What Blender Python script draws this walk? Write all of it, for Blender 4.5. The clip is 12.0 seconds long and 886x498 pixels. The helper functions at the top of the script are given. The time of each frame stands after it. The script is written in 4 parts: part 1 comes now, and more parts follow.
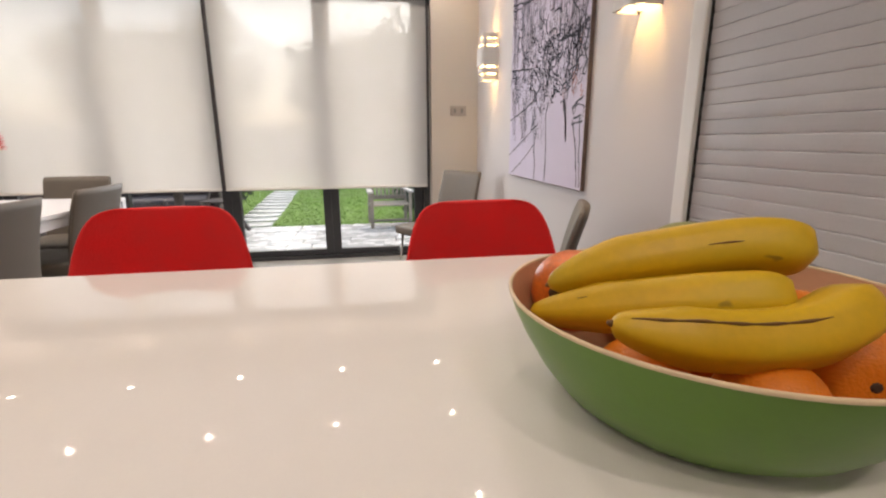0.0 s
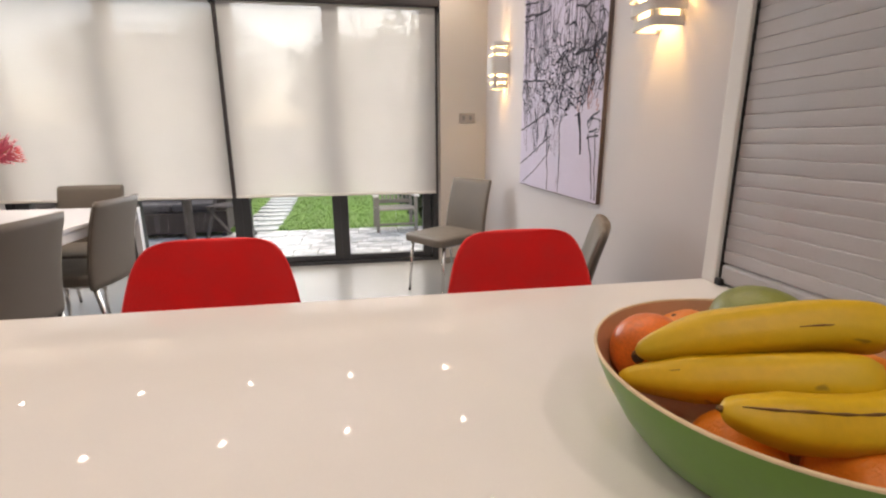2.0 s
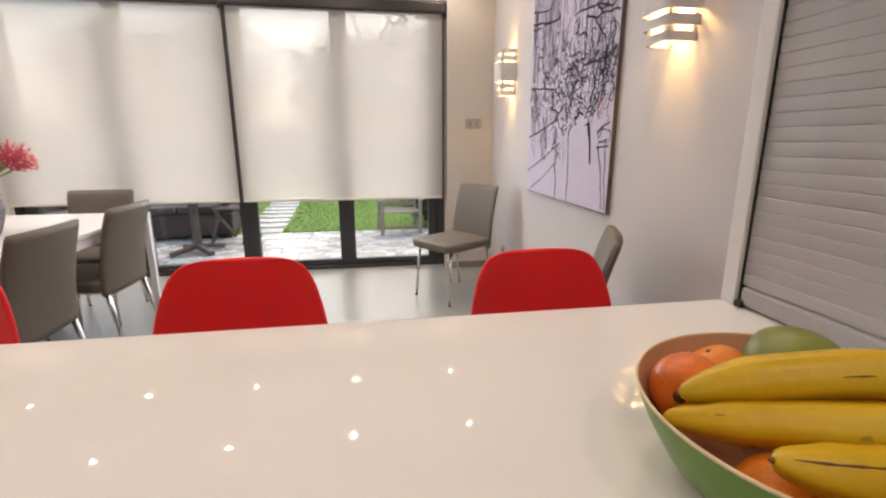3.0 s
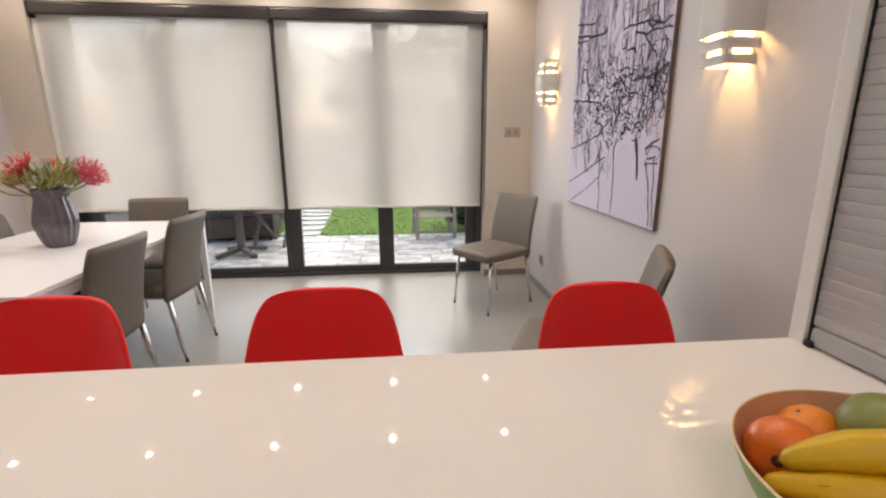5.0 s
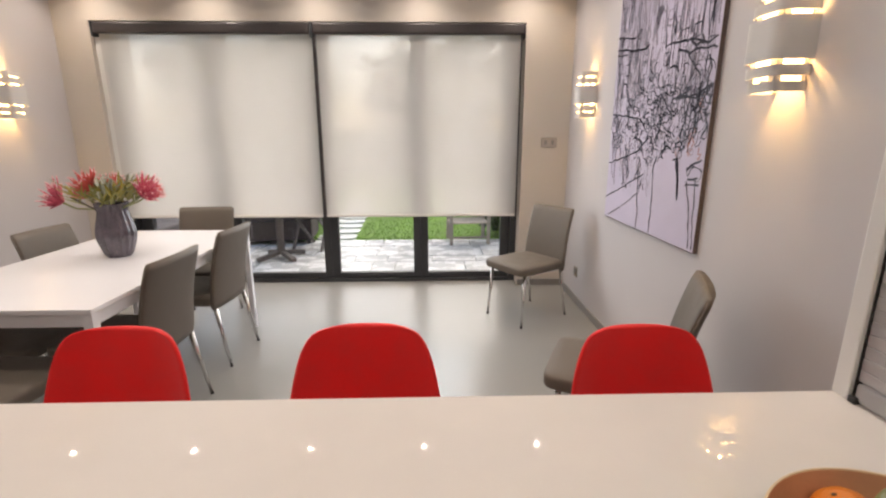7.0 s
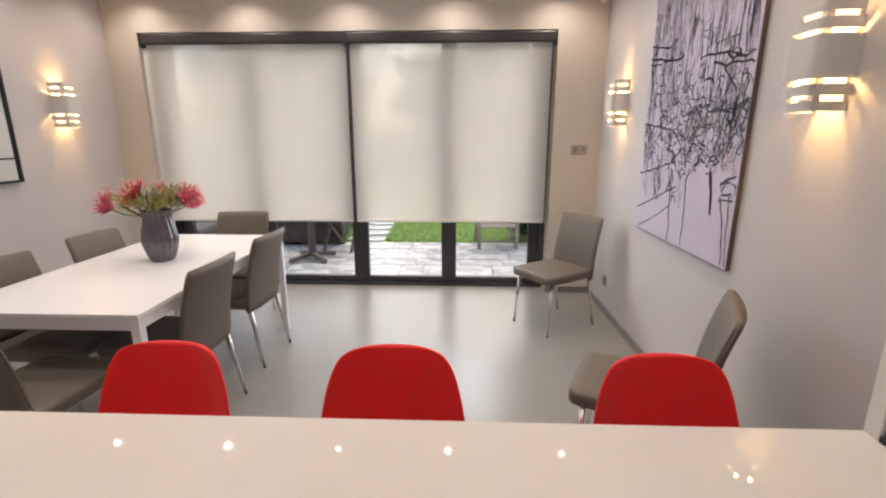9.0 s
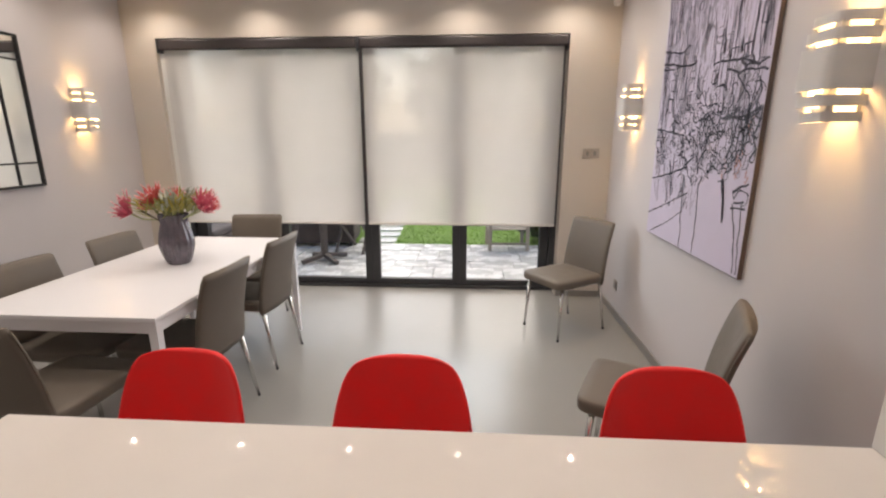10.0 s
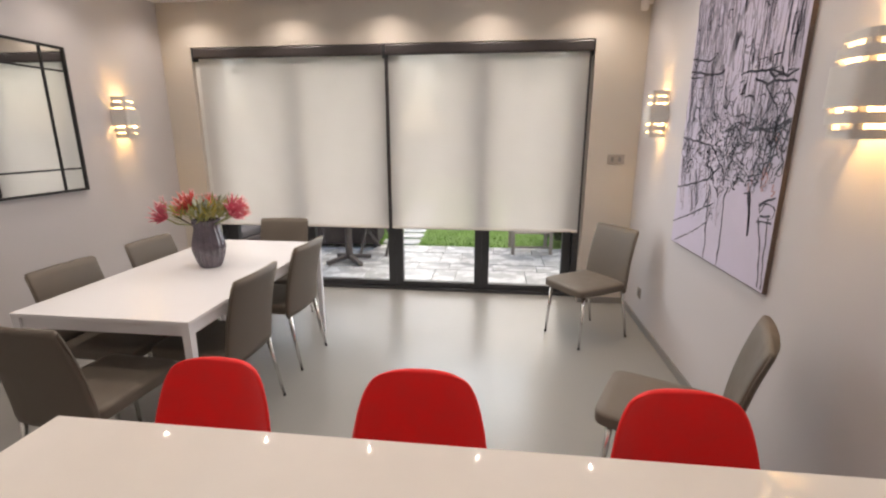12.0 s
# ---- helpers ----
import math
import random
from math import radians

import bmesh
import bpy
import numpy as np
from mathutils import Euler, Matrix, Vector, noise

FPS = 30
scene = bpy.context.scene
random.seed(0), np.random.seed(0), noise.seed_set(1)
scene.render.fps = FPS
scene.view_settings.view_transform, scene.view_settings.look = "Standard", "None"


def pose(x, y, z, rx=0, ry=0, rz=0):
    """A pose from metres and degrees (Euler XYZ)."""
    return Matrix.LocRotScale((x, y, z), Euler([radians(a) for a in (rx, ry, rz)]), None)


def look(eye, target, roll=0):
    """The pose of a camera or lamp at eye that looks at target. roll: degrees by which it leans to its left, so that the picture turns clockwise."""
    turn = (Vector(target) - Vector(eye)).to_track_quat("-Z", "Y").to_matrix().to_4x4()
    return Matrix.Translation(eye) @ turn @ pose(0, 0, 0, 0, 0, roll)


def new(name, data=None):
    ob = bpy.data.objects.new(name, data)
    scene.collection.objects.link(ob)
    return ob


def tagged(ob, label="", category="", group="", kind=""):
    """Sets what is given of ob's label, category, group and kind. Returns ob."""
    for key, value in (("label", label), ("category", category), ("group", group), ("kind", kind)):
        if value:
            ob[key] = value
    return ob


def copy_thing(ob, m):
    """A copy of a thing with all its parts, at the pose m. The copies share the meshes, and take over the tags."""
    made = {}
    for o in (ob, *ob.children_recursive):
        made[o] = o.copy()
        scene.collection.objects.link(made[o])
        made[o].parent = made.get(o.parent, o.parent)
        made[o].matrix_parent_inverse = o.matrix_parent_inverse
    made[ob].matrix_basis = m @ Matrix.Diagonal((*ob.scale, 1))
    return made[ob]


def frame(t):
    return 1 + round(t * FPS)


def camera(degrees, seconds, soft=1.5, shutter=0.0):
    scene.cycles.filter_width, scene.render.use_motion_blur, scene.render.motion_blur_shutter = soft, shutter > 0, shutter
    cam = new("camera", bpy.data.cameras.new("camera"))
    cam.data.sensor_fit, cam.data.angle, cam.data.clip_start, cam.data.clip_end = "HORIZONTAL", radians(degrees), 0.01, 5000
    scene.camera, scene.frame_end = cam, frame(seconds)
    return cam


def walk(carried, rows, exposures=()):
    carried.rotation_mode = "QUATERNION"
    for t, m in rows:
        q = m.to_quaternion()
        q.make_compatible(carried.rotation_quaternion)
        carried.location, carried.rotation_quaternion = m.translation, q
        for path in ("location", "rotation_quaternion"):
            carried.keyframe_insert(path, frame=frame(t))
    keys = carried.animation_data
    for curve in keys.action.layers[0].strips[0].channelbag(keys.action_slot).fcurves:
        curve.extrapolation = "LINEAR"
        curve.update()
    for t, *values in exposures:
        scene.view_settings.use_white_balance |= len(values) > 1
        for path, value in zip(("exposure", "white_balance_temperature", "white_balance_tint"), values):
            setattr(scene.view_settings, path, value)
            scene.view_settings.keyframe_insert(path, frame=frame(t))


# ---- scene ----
cam = camera(88.4, 12.0, soft=2.2)
PATH = [
    (0, (-1.021, -4.23, 1.109), (-0.706, -2.311, 0.642), -0.3),
    (0.5, (-1.042, -4.226, 1.122), (-0.729, -2.307, 0.654), -0.3),
    (1, (-1.058, -4.219, 1.133), (-0.745, -2.299, 0.667), -0.3),
    (1.5, (-1.08, -4.22, 1.152), (-0.765, -2.301, 0.685), -0.3),
    (2, (-1.105, -4.225, 1.176), (-0.788, -2.306, 0.707), -0.3),
    (2.5, (-1.129, -4.224, 1.198), (-0.809, -2.306, 0.73), -0.1),
    (4.5, (-1.226, -4.233, 1.286), (-0.986, -2.304, 0.816), -0.1),
    (5, (-1.248, -4.241, 1.303), (-1.054, -2.306, 0.833), -0.1),
    (5.5, (-1.256, -4.241, 1.324), (-1.107, -2.303, 0.853), -0.1),
    (6, (-1.253, -4.241, 1.356), (-1.143, -2.3, 0.884), -0.1),
    (6.5, (-1.257, -4.246, 1.383), (-1.177, -2.305, 0.911), -0.1),
    (7, (-1.259, -4.252, 1.403), (-1.209, -2.31, 0.93), -0.1),
    (9, (-1.257, -4.269, 1.472), (-1.329, -2.328, 0.995), -0.0),
    (9.5, (-1.258, -4.273, 1.49), (-1.351, -2.333, 1.011), 0.0),
    (10, (-1.252, -4.281, 1.507), (-1.373, -2.343, 1.029), -0.0),
    (10.5, (-1.25, -4.288, 1.526), (-1.394, -2.351, 1.047), -0.0),
    (11, (-1.242, -4.295, 1.547), (-1.414, -2.362, 1.065), -0.0),
    (11.5, (-1.239, -4.303, 1.562), (-1.436, -2.372, 1.079), 0.0),
    (12, (-1.235, -4.305, 1.566), (-1.46, -2.377, 1.084), 0.0),
]
walk(cam, [(t, look(eye, target, roll)) for t, eye, target, roll in PATH],
     exposures=((0.0, 0.78), (2.5, 0.77), (6.0, 0.69), (9.0, 0.62), (12.0, 0.57)))

# ---- world, sun, exposure ----
world = bpy.data.worlds.new("sky_world")
scene.world = world
world.use_nodes = True
wn = world.node_tree
sky = wn.nodes.new("ShaderNodeTexSky")
sky.sky_type = "NISHITA"
sky.sun_disc = False
sky.sun_elevation, sky.sun_rotation = radians(45), radians(16)
sky.dust_density, sky.air_density = 4.0, 1.2
wn.nodes["Background"].inputs[1].default_value = 0.15
wn.links.new(sky.outputs[0], wn.nodes["Background"].inputs[0])
sun = new("sun", bpy.data.lights.new("sun", "SUN"))
sun.data.energy, sun.data.angle, sun.data.color = 1.0, radians(80), (1.0, 0.95, 0.88)
sun.matrix_world = look((0.5, 10, 10), (-2.3, 0, 0))

# room numbers
XL, XR, YB, ZC = -4.43, 0.0, -8.0, 2.76
SPOT_X = (-4.04, -3.12, -2.22, -1.33, -0.44)
# the last two rows are unseen, added behind the camera as fill
SPOT_Y = (-0.28, -1.13, -1.98, -2.83, -5.0, -6.4)
for sx in SPOT_X:
    for sy in SPOT_Y:
        lamp = new("downlight_beam", bpy.data.lights.new("downlight_beam", "SPOT"))
        # added rows burn stronger to lift the worktop and the stools
        lamp.data.energy, lamp.data.color = 12.0 if sy > -4 else 15.5, (1.0, 0.855, 0.74)
        lamp.data.spot_size, lamp.data.spot_blend, lamp.data.shadow_soft_size = radians(132), 1.0, 0.009
        lamp.matrix_world = look((sx, sy, ZC - 0.02), (sx, sy + 0.0001, 0))
SCONCES = ((XR, -2.60, 1.722, 90), (XR, -0.575, 1.722, 90), (XL, -0.62, 1.715, -90))
for sx, sy, sz, turn in SCONCES:
    lamp = new("sconce_bulb_light", bpy.data.lights.new("sconce_bulb_light", "POINT"))
    lamp.data.energy, lamp.data.color, lamp.data.shadow_soft_size = 10.5, (1.0, 0.60, 0.22), 0.03
    lamp.location = (sx - math.copysign(0.06, turn), sy, sz)


# added area lamp before the right-hand blind, standing in for daylight the blinds spread
daylight = new("window_daylight", bpy.data.lights.new("window_daylight", "AREA"))
daylight.data.shape, daylight.data.size, daylight.data.size_y = "RECTANGLE", 1.40, 1.02
daylight.data.energy, daylight.data.color = 14.5, (0.86, 0.93, 1.0)
daylight.matrix_world = look((-1.56, 0.012, 1.24), (-1.56, -1.0, 1.24))


# ---- materials ----
def material(name, base, rough=0.5, metal=0.0, vary=0.08, scale=6.0, fine=120.0, bump=0.05, coat=0.0, sheen=0.0, island=0.0):
    m = bpy.data.materials.new(name)
    m.use_nodes = True
    nt = m.node_tree
    b = nt.nodes["Principled BSDF"]
    tc = nt.nodes.new("ShaderNodeTexCoord")
    n1 = nt.nodes.new("ShaderNodeTexNoise")
    n1.inputs["Scale"].default_value, n1.inputs["Detail"].default_value = scale, 4
    n2 = nt.nodes.new("ShaderNodeTexNoise")
    n2.inputs["Scale"].default_value, n2.inputs["Detail"].default_value = fine, 3
    nt.links.new(tc.outputs["Object"], n1.inputs["Vector"])
    nt.links.new(tc.outputs["Object"], n2.inputs["Vector"])
    add = nt.nodes.new("ShaderNodeMath")
    add.operation = "ADD"
    nt.links.new(n1.outputs["Fac"], add.inputs[0])
    half = nt.nodes.new("ShaderNodeMath")
    half.operation = "MULTIPLY"
    half.inputs[1].default_value = 0.5
    nt.links.new(n2.outputs["Fac"], half.inputs[0])
    nt.links.new(half.outputs[0], add.inputs[1])
    ramp = nt.nodes.new("ShaderNodeMapRange")
    ramp.inputs["From Min"].default_value, ramp.inputs["From Max"].default_value = 0.45, 1.05
    ramp.inputs["To Min"].default_value, ramp.inputs["To Max"].default_value = 1 - vary, 1 + vary
    nt.links.new(add.outputs[0], ramp.inputs["Value"])
    last = ramp.outputs[0]
    if island:
        info = nt.nodes.new("ShaderNodeObjectInfo")
        r2 = nt.nodes.new("ShaderNodeMapRange")
        r2.inputs["To Min"].default_value, r2.inputs["To Max"].default_value = 1 - island, 1 + island
        nt.links.new(info.outputs["Random"], r2.inputs["Value"])
        mul = nt.nodes.new("ShaderNodeMath")
        mul.operation = "MULTIPLY"
        nt.links.new(last, mul.inputs[0])
        nt.links.new(r2.outputs[0], mul.inputs[1])
        last = mul.outputs[0]
    mix = nt.nodes.new("ShaderNodeVectorMath")
    mix.operation = "SCALE"
    mix.inputs[0].default_value = base
    nt.links.new(last, mix.inputs["Scale"])
    nt.links.new(mix.outputs[0], b.inputs["Base Color"])
    b.inputs["Metallic"].default_value = metal
    rr = nt.nodes.new("ShaderNodeMapRange")
    rr.inputs["From Min"].default_value, rr.inputs["From Max"].default_value = 0.3, 0.7
    rr.inputs["To Min"].default_value, rr.inputs["To Max"].default_value = max(rough * 0.85, 0.0), min(rough * 1.15, 1.0)
    nt.links.new(n1.outputs["Fac"], rr.inputs["Value"])
    nt.links.new(rr.outputs[0], b.inputs["Roughness"])
    b.inputs["Coat Weight"].default_value = coat
    b.inputs["Coat Roughness"].default_value = 0.04
    b.inputs["Sheen Weight"].default_value = sheen
    if bump:
        bp = nt.nodes.new("ShaderNodeBump")
        bp.inputs["Strength"].default_value, bp.inputs["Distance"].default_value = bump, 0.002
        nt.links.new(n2.outputs["Fac"], bp.inputs["Height"])
        nt.links.new(bp.outputs[0], b.inputs["Normal"])
    return m


def dull(m, level):
    m.node_tree.nodes["Principled BSDF"].inputs["Specular IOR Level"].default_value = level
    return m


def steady(m, rough):
    """One roughness all over."""
    b = m.node_tree.nodes["Principled BSDF"]
    m.node_tree.links.remove(b.inputs["Roughness"].links[0])
    b.inputs["Roughness"].default_value = rough
    return m


def emitter(name, colour, strength):
    m = bpy.data.materials.new(name)
    m.use_nodes = True
    b = m.node_tree.nodes["Principled BSDF"]
    b.inputs["Base Color"].default_value = (0.8, 0.8, 0.8, 1)
    b.inputs["Emission Color"].default_value = (*colour, 1)
    b.inputs["Emission Strength"].default_value = strength
    return m


def glass(name, tint=(1, 1, 1), rough=0.0):
    m = bpy.data.materials.new(name)
    m.use_nodes = True
    b = m.node_tree.nodes["Principled BSDF"]
    b.inputs["Base Color"].default_value = (*tint, 1)
    b.inputs["Transmission Weight"].default_value = 1
    b.inputs["Roughness"].default_value = rough
    b.inputs["IOR"].default_value = 1.45
    return m


def blind_cloth():
    m = bpy.data.materials.new("woven_blind_cloth")
    m.use_nodes = True
    nt = m.node_tree
    nt.nodes.remove(nt.nodes["Principled BSDF"])
    out = nt.nodes["Material Output"]
    tc = nt.nodes.new("ShaderNodeTexCoord")
    ns = nt.nodes.new("ShaderNodeTexNoise")
    ns.inputs["Scale"].default_value = 3.0
    nt.links.new(tc.outputs["Object"], ns.inputs["Vector"])
    cr = nt.nodes.new("ShaderNodeMapRange")
    cr.inputs["To Min"].default_value, cr.inputs["To Max"].default_value = 0.96, 1.04
    nt.links.new(ns.outputs["Fac"], cr.inputs["Value"])
    sc = nt.nodes.new("ShaderNodeVectorMath")
    sc.operation = "SCALE"
    sc.inputs[0].default_value = (0.85, 0.825, 0.80)
    nt.links.new(cr.outputs[0], sc.inputs["Scale"])
    trans, diff, clear = nt.nodes.new("ShaderNodeBsdfTranslucent"), nt.nodes.new("ShaderNodeBsdfDiffuse"), nt.nodes.new("ShaderNodeBsdfTransparent")
    nt.links.new(sc.outputs[0], trans.inputs["Color"])
    nt.links.new(sc.outputs[0], diff.inputs["Color"])
    m1, m2 = nt.nodes.new("ShaderNodeMixShader"), nt.nodes.new("ShaderNodeMixShader")
    m1.inputs[0].default_value = 0.58
    nt.links.new(diff.outputs[0], m1.inputs[1])
    nt.links.new(trans.outputs[0], m1.inputs[2])
    m2.inputs[0].default_value = 0.16
    nt.links.new(m1.outputs[0], m2.inputs[1])
    nt.links.new(clear.outputs[0], m2.inputs[2])
    nt.links.new(m2.outputs[0], out.inputs["Surface"])
    return m


M = {
    "wall": material("warm_grey_wall_paint", (0.57, 0.54, 0.545), 0.75, vary=0.03, scale=2.0, fine=300, bump=0.08),
    # wall paint again, with the lamps' warm light put into its colour
    "wall_lamplit": material("lamp_warmed_wall_paint", (0.60, 0.55, 0.49), 0.75, vary=0.03, scale=2.0, fine=300, bump=0.08),
    "white_wall": material("white_wall_paint", (0.74, 0.73, 0.71), 0.75, vary=0.03, scale=2.0, fine=300, bump=0.08),
    "ceiling": material("white_ceiling_paint", (0.80, 0.79, 0.77), 0.85, vary=0.02, scale=2.0, fine=200, bump=0.05),
    "floor": steady(material("grey_porcelain_floor", (0.272, 0.267, 0.258), 0.28, vary=0.03, scale=1.5, fine=60, bump=0.0), 0.27),
    "skirting": material("grey_skirting_tile", (0.24, 0.23, 0.22), 0.4, vary=0.06),
    "quartz": steady(dull(material("polished_cream_quartz", (0.80, 0.755, 0.715), 0.01, vary=0.02, scale=9, fine=400, bump=0.0), 0.3), 0.006),
    "white_lacquer": steady(material("white_lacquer", (0.80, 0.80, 0.83), 0.24, vary=0.015, scale=3, fine=200, bump=0.01), 0.24),
    "white_satin": material("white_satin_paint", (0.80, 0.79, 0.77), 0.4, vary=0.02, scale=3, fine=200, bump=0.03),
    "slat": material("silver_grey_shutter_slat", (0.46, 0.45, 0.46), 0.42, metal=0.25, vary=0.05, scale=14, fine=300, bump=0.04, island=0.05),
    "dark_metal": material("anthracite_powder_coat", (0.045, 0.047, 0.052), 0.42, vary=0.10, scale=12, fine=500, bump=0.05),
    "cassette": material("dark_bronze_cassette", (0.048, 0.040, 0.040), 0.45, vary=0.08, scale=10, fine=300, bump=0.03),
    "black": material("black_guide_channel", (0.015, 0.014, 0.014), 0.6, vary=0.1),
    "chrome": material("brushed_chrome", (0.72, 0.71, 0.69), 0.2, metal=1.0, vary=0.04, scale=20, fine=400, bump=0.0),
    "taupe": material("taupe_leatherette", (0.135, 0.113, 0.090), 0.6, vary=0.10, scale=9, fine=220, bump=0.25),
    "red": material("red_felt_upholstery", (0.86, 0.017, 0.018), 0.9, vary=0.10, scale=14, fine=350, bump=0.4, sheen=0.15),
    "stool_leg": material("pale_beech_leg", (0.45, 0.30, 0.17), 0.5, vary=0.12),
    "plaster": material("painted_plaster_sconce", (0.62, 0.60, 0.58), 0.7, vary=0.03, fine=200, bump=0.05),
    "bulb": emitter("warm_bulb", (1.0, 0.66, 0.30), 11.0),
    "lens": emitter("downlight_lens", (1.0, 0.87, 0.74), 18.0),
    "canvas": material("pale_lilac_canvas", (0.58, 0.53, 0.66), 0.8, vary=0.05, scale=5, fine=500, bump=0.3),
    "ink": material("black_ink_paint", (0.03, 0.025, 0.045), 0.6, vary=0.2, scale=20),
    "ink_grey": material("grey_wash_paint", (0.36, 0.33, 0.41), 0.7, vary=0.15, scale=20),
    "ochre": material("faded_red_paint", (0.45, 0.22, 0.20), 0.7, vary=0.15, scale=20),
    "canvas_edge": material("brown_canvas_edge", (0.12, 0.085, 0.075), 0.8, vary=0.2, scale=20),
    "mirror": material("silvered_mirror", (0.88, 0.89, 0.88), 0.015, metal=1.0, vary=0.0, bump=0.0),
    "vase": material("plum_grey_glazed_glass", (0.115, 0.098, 0.12), 0.16, vary=0.35, scale=14, fine=90, bump=0.05, coat=0.5),
    "petal": material("pink_red_protea_petal", (0.60, 0.10, 0.16), 0.6, vary=0.35, scale=16, bump=0.1),
    "petal_red": material("scarlet_protea_petal", (0.58, 0.08, 0.07), 0.6, vary=0.35, scale=16, bump=0.1),
    "leaf": material("olive_green_leaf", (0.24, 0.24, 0.07), 0.55, vary=0.35, scale=18, bump=0.1),
    "petal_tip": material("pale_pink_petal_tip", (0.82, 0.50, 0.52), 0.6, vary=0.2, scale=20, bump=0.05),
    "leaf_yellow": material("yellow_green_leaf", (0.36, 0.30, 0.05), 0.55, vary=0.3, scale=18, bump=0.1),
    "sprig": material("grey_green_sprig", (0.38, 0.40, 0.33), 0.6, vary=0.3, scale=18, bump=0.1),
    "stem": material("pale_green_stem", (0.30, 0.33, 0.16), 0.6, vary=0.2),
    "bowl_out": material("green_lacquered_bamboo", (0.120, 0.250, 0.024), 0.35, vary=0.06, scale=9, fine=200, bump=0.02),
    "bowl_in": material("terracotta_bowl_lining", (0.52, 0.275, 0.15), 0.45, vary=0.08, scale=9, fine=150, bump=0.04),
    "bowl_rim": material("bare_bamboo_rim", (0.72, 0.55, 0.34), 0.5, vary=0.10, scale=30),
    "orange": material("orange_peel", (0.80, 0.23, 0.012), 0.42, vary=0.12, scale=12, fine=420, bump=0.5),
    "mango": material("green_mango_skin", (0.21, 0.225, 0.04), 0.4, vary=0.25, scale=14, fine=300, bump=0.05),
    "apple": material("red_orange_apple_skin", (0.68, 0.15, 0.015), 0.35, vary=0.35, scale=22, fine=300, bump=0.03),
    "brown": material("dark_brown_stalk", (0.06, 0.035, 0.02), 0.8, vary=0.2),
    "switch": material("brushed_steel_plate", (0.42, 0.38, 0.34), 0.35, metal=0.7, vary=0.05, scale=20),
    "plastic": material("white_plastic", (0.75, 0.72, 0.68), 0.4, vary=0.02, bump=0.0),
    "cloth": blind_cloth(),
    "pane": glass("clear_window_glass"),
    "stone": material("pale_sandstone_slab", (0.60, 0.61, 0.60), 0.27, vary=0.34, scale=4.0, fine=30, bump=0.3, island=0.16),
    "mortar": material("grey_mortar", (0.42, 0.42, 0.41), 0.8, vary=0.15),
    "soil": material("lawn_soil", (0.17, 0.30, 0.045), 0.95, vary=0.25, scale=3.0, fine=80, bump=0.6),
    "grass": material("lawn_grass_blade", (0.22, 0.40, 0.055), 0.6, vary=0.15, scale=2.0, fine=90),
    "teak": material("weathered_teak", (0.36, 0.32, 0.27), 0.75, vary=0.15, scale=15, fine=120, bump=0.2),
    "bleached": material("bleached_armrest_timber", (0.70, 0.67, 0.62), 0.7, vary=0.1, scale=15, fine=120, bump=0.2),
    "grey_teak": material("dark_weathered_timber", (0.13, 0.11, 0.10), 0.8, vary=0.2, scale=15, fine=120, bump=0.2),
    "fence": material("grey_fence_timber", (0.36, 0.33, 0.29), 0.8, vary=0.18, scale=10, fine=120, bump=0.2, island=0.12),
    "rattan": material("dark_woven_rattan", (0.055, 0.040, 0.036), 0.6, vary=0.4, scale=40, fine=160, bump=0.6),
    "cushion": material("grey_outdoor_cushion", (0.10, 0.09, 0.09), 0.85, vary=0.15, scale=12, bump=0.3),
    "hedge": material("hedge_leaf", (0.055, 0.10, 0.025), 0.6, vary=0.4, scale=5, fine=60),
    "bark": material("tree_bark", (0.10, 0.08, 0.06), 0.9, vary=0.25, scale=12, fine=60, bump=0.5),
    "brick": material("garden_wall_render", (0.42, 0.38, 0.34), 0.85, vary=0.1, scale=4, fine=80, bump=0.3),
}


